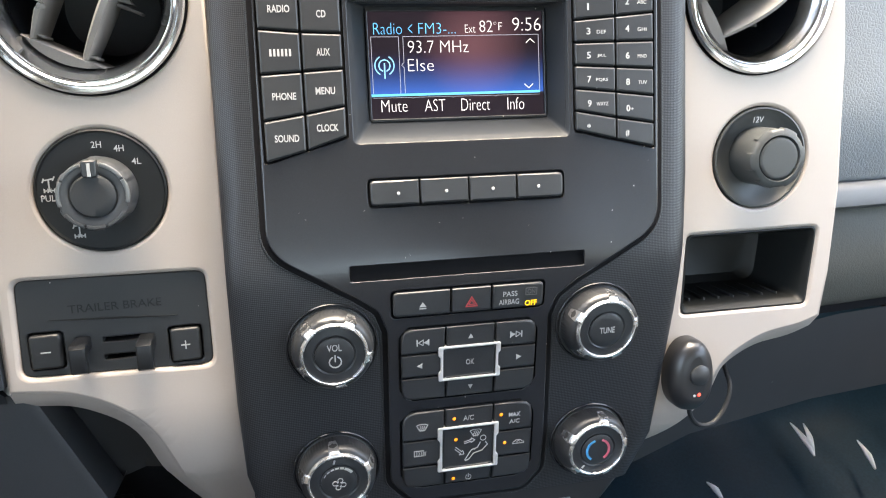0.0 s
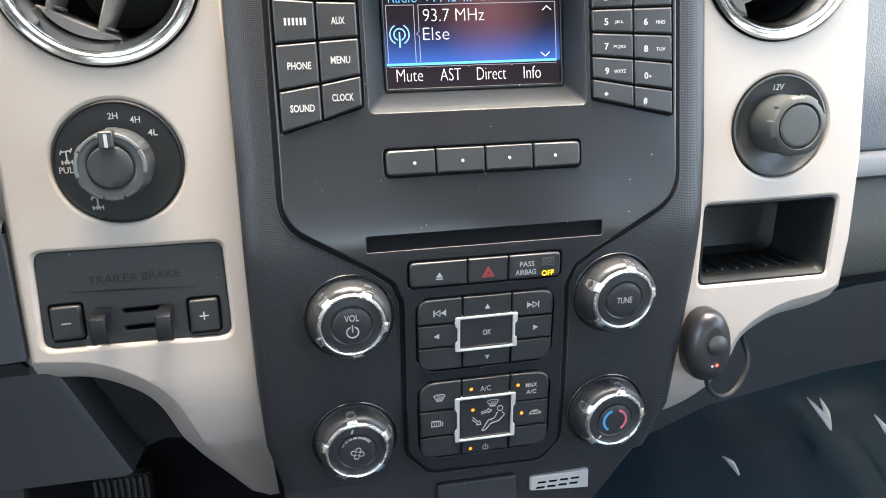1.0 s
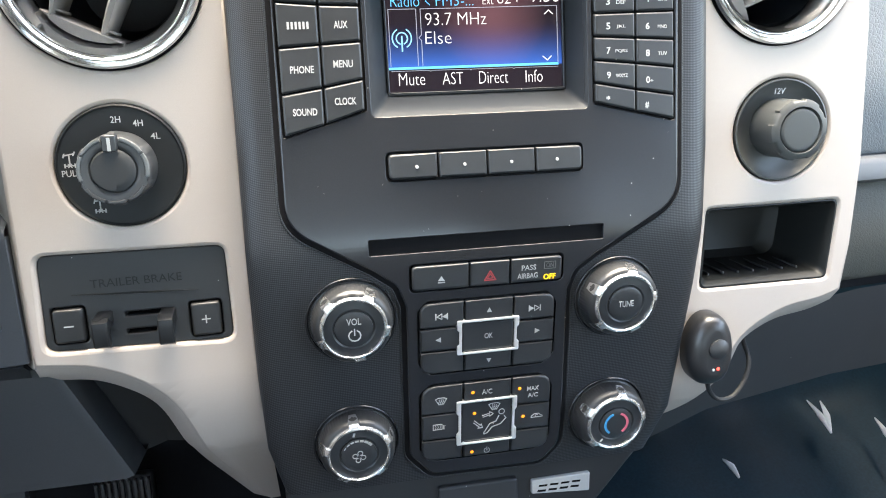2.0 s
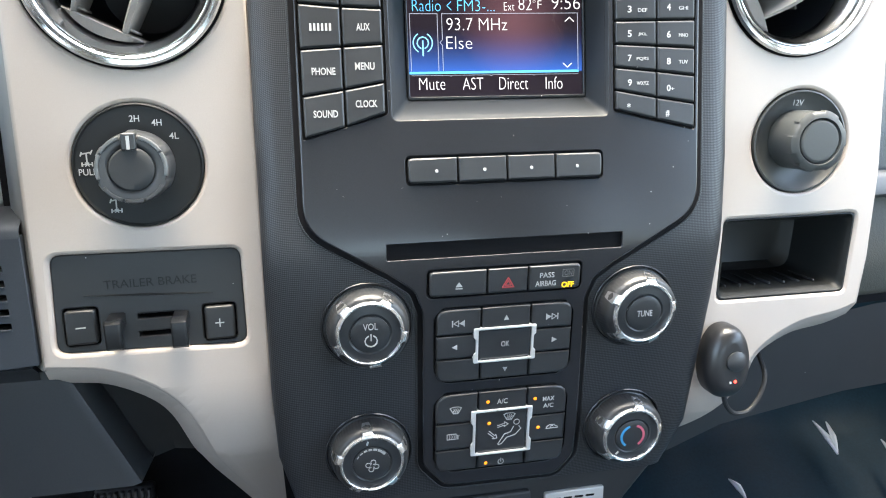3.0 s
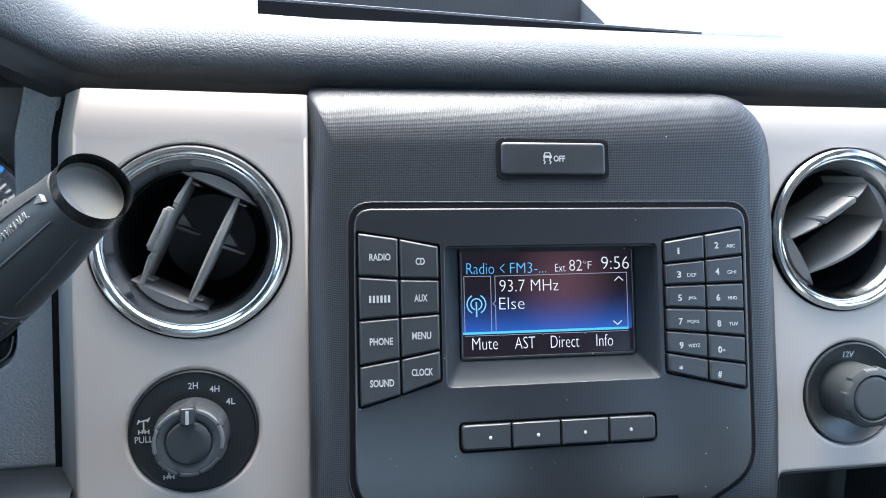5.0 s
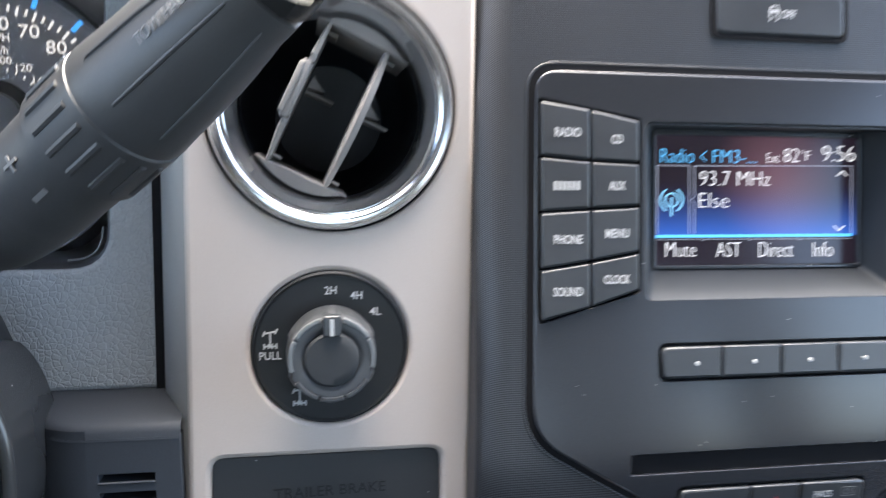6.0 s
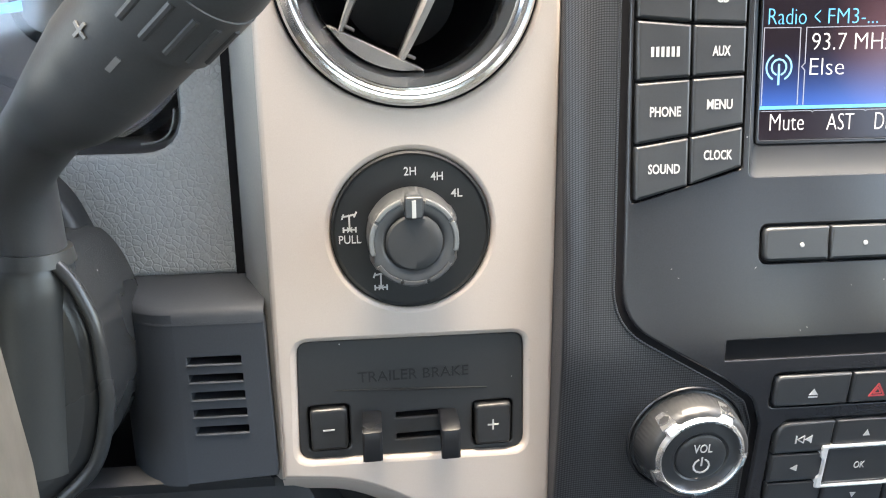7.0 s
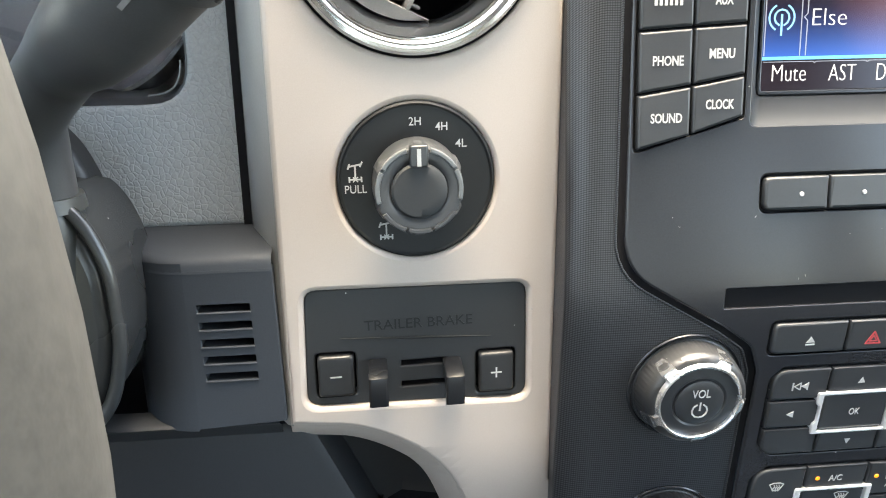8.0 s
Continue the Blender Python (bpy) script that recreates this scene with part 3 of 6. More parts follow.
# display recess and display
bm = bmesh.new()
near = [(0.0312, -0.0172), (0.1421, -0.0172), (0.1421, 0.0508), (0.0312, 0.0508)]
far = [(0.0420, -0.0074), (0.1362, -0.0074), (0.1362, 0.0490), (0.0420, 0.0490)]
rings = []
for k in range(7):
    t = k / 6
    e = 0.0022 * math.sin(math.pi * min(1, t * 2.2)) if t < 0.45 else 0
    rings.append(([(a[0] * (1 - t) + b[0] * t, a[1] * (1 - t) + b[1] * t) for a, b in zip(near, far)], STACK_Y - 0.0020 + 0.0185 * t - e * 0.4))
made = []
for loop, y in rings:
    made.append([bm.verts.new((x, y, z)) for x, z in rpoly([(*p, 0.0028) for p in loop], 0, 3)])
for ra, rb in zip(made, made[1:]):
    for k in range(len(ra)):
        bm.faces.new((ra[k], ra[(k + 1) % len(ra)], rb[(k + 1) % len(ra)], rb[k]))
hood = part("display_hood", bm, surface("satin_grey_hood", (0.022, 0.025, 0.029), 0.5, 0.0, 0.08, 1700, 0.08, spec=0.2), stack, "satin grey sloping display surround")
part("display_gasket", solid([rect(0.0414, 0.1368, -0.0080, 0.0496, 0.002), rect(0.0430, 0.1352, -0.0062, 0.0468, 0.001)], 0.3912, 0.3950, 0.0006), SATIN, stack, "thin black frame round the display")
LCD_Y = 0.3932
lcd = part("display", solid([rect(0.0422, 0.1360, -0.0072, 0.0475)], LCD_Y, LCD_Y + 0.004), LCD, stack, "lit radio display, blue at its lower edge")
for body, cx, cz, w, h, m in (("Radio", 0.0531, 0.0385, 0.0146, 0.0056, LCDBLUE), ("<", 0.0647, 0.0384, 0.0022, 0.0046, LCDBLUE), ("FM3-...", 0.0787, 0.0385, 0.0195, 0.0054, LCDBLUE),
                              ("Ext", 0.0962, 0.0382, 0.0056, 0.0040, LCDWHITE), ("82", 0.1047, 0.0393, 0.0070, 0.0058, LCDWHITE), ("\u00b0F", 0.1112, 0.0394, 0.0046, 0.0042, LCDWHITE),
                              ("9:56", 0.1268, 0.0403, 0.0155, 0.0066, LCDWHITE), ("93.7 MHz", 0.0790, 0.0294, 0.0318, 0.0060, LCDWHITE), ("Else", 0.0694, 0.0203, 0.0134, 0.0060, LCDWHITE),
                              ("Mute", 0.0547, 0.0001, 0.0134, 0.0060, LCDWHITE), ("AST", 0.0760, -0.0001, 0.0108, 0.0060, LCDWHITE), ("Direct", 0.0977, -0.0002, 0.0155, 0.0062, LCDWHITE),
                              ("Info", 0.1197, -0.0003, 0.0092, 0.0062, LCDWHITE)):
    letters("display_text", body, cx, cz, w, h, LCD_Y, m, lcd, bold=-0.020)
bars("display_line", stroke([(0.0443, 0.0345), (0.0584, 0.0345)], 0.0003) + stroke([(0.0443, 0.0345), (0.0443, 0.0065)], 0.0003) + stroke([(0.0584, 0.0345), (0.0584, 0.0065)], 0.0003)
     + stroke([(0.0607, 0.0345), (0.0607, 0.0217), (0.0594, 0.0204), (0.0607, 0.0191), (0.0607, 0.0065)], 0.0003) + stroke([(0.0607, 0.0345), (0.1331, 0.0351), (0.1331, 0.0065)], 0.0003), LCD_Y, LCDLINE, lcd)
bars("display_line", stroke([(0.0443, 0.0042), (0.0640, 0.0042), (0.0646, 0.0036), (0.0652, 0.0042), (0.0852, 0.0042), (0.0858, 0.0036), (0.0864, 0.0042), (0.1082, 0.0042), (0.1088, 0.0036), (0.1094, 0.0042), (0.1331, 0.0042)], 0.0002), LCD_Y, LCDLINE, lcd)
bars("display_bar", [[(0.0433, 0.0049), (0.1333, 0.0051), (0.1333, 0.0063), (0.0433, 0.0061)]], LCD_Y, LCDBLUE, lcd, "bright blue line")
bars("display_arrow", stroke([(0.1263, 0.0309), (0.1286, 0.0329), (0.1309, 0.0309)], 0.0004), LCD_Y, LCDWHITE, lcd)
bars("display_arrow", stroke([(0.1249, 0.0096), (0.1272, 0.0076), (0.1295, 0.0096)], 0.0004), LCD_Y, LCDWHITE, lcd)
bars("radio_symbol", stroke(arc(0.0506, 0.0203, 0.0049, -60, 60), 0.0006) + stroke(arc(0.0506, 0.0203, 0.0049, 120, 240), 0.0006) + stroke(arc(0.0506, 0.0203, 0.0029, -70, 250), 0.0006)
     + stroke([(0.0506, 0.0213), (0.0506, 0.0140)], 0.0007), LCD_Y, glow("display_cyan", (0.25, 0.62, 0.92), 0.9), lcd)


def key(points, parent, name="button", r=0.0012, gap=0.0004, y=KEY_Y, deep=0.0035, material=KEY, label="", bev=0.0011):
    loop = rpoly(points, r, 3)
    if area(loop) < 0:
        loop.reverse()
    return part(name, solid([inset(loop, gap)], y, y + deep, bev, 3), material, parent, label)


# source keys on the driver's side of the display
zl, zm, zr = (0.0582, 0.0373, 0.0164, -0.0051, -0.0247), (0.0552, 0.0357, 0.0176, -0.0022, -0.0197), (0.0512, 0.0350, 0.0187, 0.0012, -0.0134)
names = (("RADIO", "CD"), ("SIRIUS", "AUX"), ("PHONE", "MENU"), ("SOUND", "CLOCK"))
for i in range(4):
    for j, (xa, xb, za, zb) in enumerate(((-0.0111, 0.0087, zl, zm), (0.0087, 0.0282, zm, zr))):
        b = key([(xa, za[i + 1]), (xb, zb[i + 1]), (xb, zb[i]), (xa, za[i])], stack)
        word = names[i][j]
        cz = (za[i] + za[i + 1] + zb[i] + zb[i + 1]) / 4
        w = {"RADIO": 0.0101, "SIRIUS": 0.0112, "PHONE": 0.0110, "SOUND": 0.0114, "CD": 0.0044, "AUX": 0.0064, "MENU": 0.0092, "CLOCK": 0.0103}[word]
        if word != "SIRIUS":
            letters("legend", word, (xa + xb) / 2 + (0.0004 if j else 0.0007), cz - 0.0003, w, 0.0034, KEY_Y, WHITE, b, bold=0.018)
        else:
            bars("legend", [[(x, cz - 0.0020), (x + 0.0010, cz - 0.0020), (x + 0.0010, cz + 0.0013), (x, cz + 0.0013)] for x in (-0.0060, -0.0042, -0.0024, -0.0006, 0.0012, 0.0030)], KEY_Y, WHITE, b)

# number keys
pads = (("1", "", "2", "ABC"), ("3", "DEF", "4", "GHI"), ("5", "JKL", "6", "MNO"), ("7", "PQRS", "8", "TUV"), ("9", "WXYZ", "0", "+"), ("*", "", "#", ""))
zl = (0.0520, 0.0405, 0.0294, 0.0182, 0.0067, -0.0045, -0.0145)
zm = (0.0554, 0.0424, 0.0298, 0.0171, 0.0045, -0.0086, -0.0199)
zr = (0.0586, 0.0444, 0.0301, 0.0160, 0.0021, -0.0119, -0.0246)
for i in range(6):
    for j, (xa, xb, za, zb) in enumerate(((0.1454, 0.1680, zl, zm), (0.1680, 0.1894, zm, zr))):
        b = key([(xa, za[i + 1]), (xb, zb[i + 1]), (xb, zb[i]), (xa, za[i])], stack)
        big, small = pads[i][2 * j], pads[i][2 * j + 1]
        cz = (za[i] + za[i + 1] + zb[i] + zb[i + 1]) / 4 - 0.0005
        bx = (0.1530, 0.1744)[j] - (0.0006 if big in "*#" else 0.0)
        letters("legend", big, bx, cz, 0.0021 if big != "1" else 0.0010, 0.0033 if big != "*" else 0.0021, KEY_Y, WHITE, b, bold=0.014)
        if small:
            letters("legend", small, (0.1600, 0.1825)[j] if small != "+" else 0.1765, cz - 0.0004, 0.0015 * len(small) + 0.0005, 0.0018 if small != "+" else 0.0012, KEY_Y, WHITE, b)

# preset keys, each with a raised white dot
for i in range(4):
    xa, xb = 0.0372 + 0.0252 * i, 0.0372 + 0.0252 * (i + 1)
    pts = [(xa, -0.0479, 0.0028 if i == 0 else 0.0006), (xb, -0.0479, 0.0028 if i == 3 else 0.0006), (xb, -0.0350, 0.0028 if i == 3 else 0.0006), (xa, -0.0350, 0.0028 if i == 0 else 0.0006)]
    b = key(pts, stack)
    part("dot", lathe([(0.00085, 0.0), (0.00075, 0.0004), (0, 0.0005)], 0.0516 + 0.0242 * i, -0.0418, KEY_Y, 14), WHITE, b)

# traction button in the textured shell
TRACTION_Y = STACK_Y - 0.0016
bm = solid([rect(0.0590, 0.1177, 0.0839, 0.1043, 0.0036)], STACK_Y - 0.0009, STACK_Y + 0.001)
part("button_well", bm, SEAM, stack, "black gap round the button")
b = key([(0.0607, 0.0856), (0.1160, 0.0856), (0.1160, 0.1026), (0.0607, 0.1026)], stack, r=0.0028, gap=0.0, y=TRACTION_Y, label="wide black traction button", bev=0.0016)
letters("legend", "OFF", 0.0911, 0.0942, 0.0060, 0.0031, TRACTION_Y, WHITE, b, bold=0.014)
cx, cz = 0.0849, 0.0955
bars("symbol", stroke([(cx - 0.0018, cz), (cx - 0.0012, cz + 0.0016), (cx + 0.0012, cz + 0.0016), (cx + 0.0018, cz)], 0.0005) + [[(cx - 0.0022, cz - 0.0010), (cx + 0.0022, cz - 0.0010), (cx + 0.0022, cz + 0.0002), (cx - 0.0022, cz + 0.0002)]]
     + stroke([(cx - 0.0016, cz - 0.0012), (cx - 0.0020, cz - 0.0022), (cx - 0.0012, cz - 0.0030), (cx - 0.0018, cz - 0.0040)], 0.0005)
     + stroke([(cx + 0.0014, cz - 0.0012), (cx + 0.0010, cz - 0.0022), (cx + 0.0018, cz - 0.0030), (cx + 0.0012, cz - 0.0040)], 0.0005), TRACTION_Y, WHITE, b)

# eject, hazard and airbag keys
row = ((0.0463, 0.0767), (0.0767, 0.0985), (0.0985, 0.1271))
made_keys = []
for i, (xa, xb) in enumerate(row):
    pts = [(xa, -0.1058, 0.0028 if i == 0 else 0.0008), (xb, -0.1058, 0.0028 if i == 2 else 0.0008), (xb, -0.0918, 0.0028 if i == 2 else 0.0008), (xa, -0.0918, 0.0028 if i == 0 else 0.0008)]
    made_keys.append(key(pts, stack))
bars("symbol", [[(0.0600, -0.1007), (0.0636, -0.1007), (0.0618, -0.0981)], [(0.0600, -0.1019), (0.0636, -0.1019), (0.0636, -0.1013), (0.0600, -0.1013)]], KEY_Y, WHITE, made_keys[0])
bars("symbol", stroke([(0.0846, -0.1025), (0.0906, -0.1025), (0.0876, -0.0974), (0.0846, -0.1025)], 0.0006) + stroke([(0.0861, -0.1015), (0.0891, -0.1015), (0.0876, -0.0990), (0.0861, -0.1015)], 0.0004), KEY_Y, RED, made_keys[1], "red warning triangle")
letters("legend", "PASS", 0.1084, -0.0974, 0.0078, 0.0028, KEY_Y, WHITE, made_keys[2], bold=0.004)
letters("legend", "AIRBAG", 0.1078, -0.1019, 0.0110, 0.0029, KEY_Y, WHITE, made_keys[2], bold=0.004)
letters("legend", "OFF", 0.1199, -0.1033, 0.0066, 0.0030, KEY_Y, YELLOW, made_keys[2], "lit yellow lettering", bold=0.01)
letters("legend", "ON", 0.1199, -0.0969, 0.0042, 0.0026, KEY_Y, GREYINK, made_keys[2])
bars("symbol", stroke([(0.1169, -0.0988), (0.1229, -0.0988), (0.1229, -0.0950), (0.1169, -0.0950), (0.1169, -0.0988)], 0.0003), KEY_Y, GREYINK, made_keys[2])


def grid(xs, zs, big, small):
    """Nine cells less the middle one, in the order of reading."""
    cells = {}
    for i in range(3):
        for j in range(3):
            if (i, j) == (1, 1):
                continue
            x0, x1, z1, z0 = xs[j], xs[j + 1], zs[i], zs[i + 1]
            c = big if i == 2 else small
            pts = []
            for n, (x, z) in enumerate(((x0, z0), (x1, z0), (x1, z1), (x0, z1))):
                outer = (j == 0 and n in (0, 3) or j == 2 and n in (1, 2)) and (i == 2 and n in (0, 1) or i == 0 and n in (2, 3))
                pts.append((x, z, c if outer else 0.0006))
            cells[(i, j)] = key(pts, stack)
    return cells


def chrome_frame(x0, x1, z0, z1, parent):
    """A bright frame with notches in its two upright sides."""
    h = (z1 - z0)
    out = [(x0 - 0.0012, z0), (x1 + 0.0012, z0), (x1 + 0.0012, z0 + h * 0.26), (x1, z0 + h * 0.32), (x1, z0 + h * 0.68), (x1 + 0.0012, z0 + h * 0.74), (x1 + 0.0012, z1), (x0 - 0.0012, z1),
           (x0 - 0.0012, z0 + h * 0.74), (x0, z0 + h * 0.68), (x0, z0 + h * 0.32), (x0 - 0.0012, z0 + h * 0.26)]
    ring = part("bright_frame", solid([rpoly(out, 0.0008, 2), rect(x0 + 0.0014, x1 - 0.0014, z0 + 0.0014, z1 - 0.0014, 0.0006)], KEY_Y - 0.0010, KEY_Y + 0.003, 0.0005, 2), CHROME_SATIN, parent, "bright metal frame")
    b = key([(x0 + 0.0014, z0 + 0.0014), (x1 - 0.0014, z0 + 0.0014), (x1 - 0.0014, z1 - 0.0014), (x0 + 0.0014, z1 - 0.0014)], parent, r=0.0006, gap=0.0003, y=KEY_Y - 0.0004)
    return b


cells = grid((0.0500, 0.0741, 0.1009, 0.1241), (-0.1128, -0.1275, -0.1411, -0.1546), 0.008, 0.006)
ok = chrome_frame(0.0712, 0.1028, -0.1443, -0.1242, stack)
letters("legend", "OK", 0.0872, -0.1342, 0.0045, 0.0031, KEY_Y - 0.0004, WHITE, ok)
tri = lambda x, z, s, d: [(x - s, z - s * 0.9), (x + s, z - s * 0.9), (x, z + s)] if d == "u" else [(x - s, z + s * 0.9), (x, z - s), (x + s, z + s * 0.9)] if d == "d" else [(x + s * 0.9, z - s), (x + s * 0.9, z + s), (x - s, z)] if d == "l" else [(x - s * 0.9, z - s), (x + s, z), (x - s * 0.9, z + s)]
bars("symbol", [tri(0.0875, -0.1194, 0.0014, "u")], KEY_Y, WHITE, cells[(0, 1)])
bars("symbol", [tri(0.0877, -0.1493, 0.0013, "d")], KEY_Y, WHITE, cells[(2, 1)])
bars("symbol", [tri(0.0600, -0.1342, 0.0015, "l")], KEY_Y, WHITE, cells[(1, 0)])
bars("symbol", [tri(0.1144, -0.1343, 0.0015, "r")], KEY_Y, WHITE, cells[(1, 2)])
x, z = 0.0619, -0.1208
bars("symbol", stroke([(x - 0.0032, z - 0.0016), (x - 0.0032, z + 0.0016)], 0.0006) + stroke([(x, z - 0.0016), (x, z + 0.0016), (x - 0.0026, z), (x, z - 0.0016)], 0.0004) + [tri(x + 0.0018, z, 0.0016, "l")] + stroke([(x + 0.0030, z - 0.0017), (x + 0.0030, z + 0.0017)], 0.0004), KEY_Y, WHITE, cells[(0, 0)])
x, z = 0.1124, -0.1208
bars("symbol", stroke([(x + 0.0032, z - 0.0016), (x + 0.0032, z + 0.0016)], 0.0006) + stroke([(x, z - 0.0016), (x, z + 0.0016), (x + 0.0026, z), (x, z - 0.0016)], 0.0004) + [tri(x - 0.0018, z, 0.0016, "r")] + stroke([(x - 0.0030, z - 0.0017), (x - 0.0030, z + 0.0017)], 0.0004), KEY_Y, WHITE, cells[(0, 2)])

cells = grid((0.0501, 0.0738, 0.1013, 0.1243), (-0.1618, -0.1798, -0.1962, -0.2100), 0.010, 0.008)
mode = chrome_frame(0.0710, 0.1032, -0.2012, -0.1730, stack)


def lamp(x, z, parent):
    part("indicator_light", lathe([(0.0010, 0.0), (0.0008, 0.0004), (0, 0.0005)], x, z, KEY_Y - (0.0004 if parent is mode else 0), 12), AMBER, parent, "lit amber indicator")


letters("legend", "A/C", 0.0871, -0.1686, 0.0058, 0.0030, KEY_Y, WHITE, cells[(0, 1)], bold=0.004)
letters("legend", "MAX", 0.1135, -0.1698, 0.0066, 0.0026, KEY_Y, WHITE, cells[(0, 2)], bold=0.004)
letters("legend", "A/C", 0.1136, -0.1741, 0.0058, 0.0026, KEY_Y, WHITE, cells[(0, 2)], bold=0.004)
lamp(0.0791, -0.1684, cells[(0, 1)])
lamp(0.1058, -0.1692, cells[(0, 2)])
lamp(0.1084, -0.1875, cells[(1, 2)])
lamp(0.0789, -0.2068, cells[(2, 1)])
lamp(0.0800, -0.1815, mode)
wind = lambda x, z, s: stroke([(x - s, z + s * 0.4), (x - s * 0.5, z + s * 0.62), (x + s * 0.5, z + s * 0.62), (x + s, z + s * 0.4), (x + s * 0.45, z - s * 0.6), (x - s * 0.45, z - s * 0.6), (x - s, z + s * 0.4)], 0.0004) + sum([stroke([(x + d * s, z + s * 0.3), (x + d * s + s * 0.14, z), (x + d * s - s * 0.1, z - s * 0.3), (x + d * s, z - s * 0.75)], 0.00035) for d in (-0.35, 0, 0.35)], [])
bars("symbol", wind(0.0612, -0.1714, 0.0031), KEY_Y, WHITE, cells[(0, 0)])
x, z = 0.0595, -0.1877
bars("symbol", stroke([(x - 0.0028, z - 0.0016), (x + 0.0022, z - 0.0016), (x + 0.0022, z + 0.0016), (x - 0.0028, z + 0.0016), (x - 0.0028, z - 0.0016)], 0.0004) + sum([stroke([(x + d, z + 0.0011), (x + d + 0.0004, z), (x + d, z - 0.0011)], 0.0003) for d in (-0.0016, -0.0003, 0.0010)], []) + stroke([(x + 0.0032, z - 0.0016), (x + 0.0032, z + 0.0006)], 0.0006), KEY_Y, WHITE, cells[(1, 0)])
x, z = 0.1164, -0.1880
bars("symbol", stroke([(x - 0.0033, z - 0.0008), (x - 0.0030, z + 0.0002), (x - 0.0014, z + 0.0014), (x + 0.0012, z + 0.0014), (x + 0.0022, z + 0.0003), (x + 0.0033, z - 0.0001), (x + 0.0033, z - 0.0008), (x - 0.0033, z - 0.0008)], 0.00035) + stroke(arc(x, z, 0.0008, 20, 300), 0.0003), KEY_Y, WHITE, cells[(1, 2)])
x, z = 0.0876, -0.2068
bars("symbol", stroke(arc(x, z, 0.0016, 120, 420), 0.0004) + stroke([(x, z), (x, z + 0.0021)], 0.0004), KEY_Y, WHITE, cells[(2, 1)])
MY = KEY_Y - 0.0004
bars("symbol", wind(0.0913, -0.1782, 0.0032) + stroke(arc(0.0956, -0.1822, 0.0016, 0, 360, 16), 0.0004)
     + stroke([(0.0970, -0.1848), (0.0982, -0.1866), (0.0951, -0.1901), (0.0903, -0.1914), (0.0874, -0.1951), (0.0855, -0.1956)], 0.0005)
     + stroke([(0.0940, -0.1848), (0.0924, -0.1881), (0.0889, -0.1892), (0.0853, -0.1951)], 0.0005)
     + stroke([(0.0847, -0.1835), (0.0887, -0.1824), (0.0887, -0.1815), (0.0908, -0.1829), (0.0887, -0.1844), (0.0887, -0.1835), (0.0849, -0.1846)], 0.0004)
     + stroke([(0.0800, -0.1863), (0.0834, -0.1896), (0.0840, -0.1888), (0.0847, -0.1912), (0.0821, -0.1914), (0.0828, -0.1906), (0.0796, -0.1877)], 0.0004), MY, WHITE, mode, "seated figure symbol with two arrows")


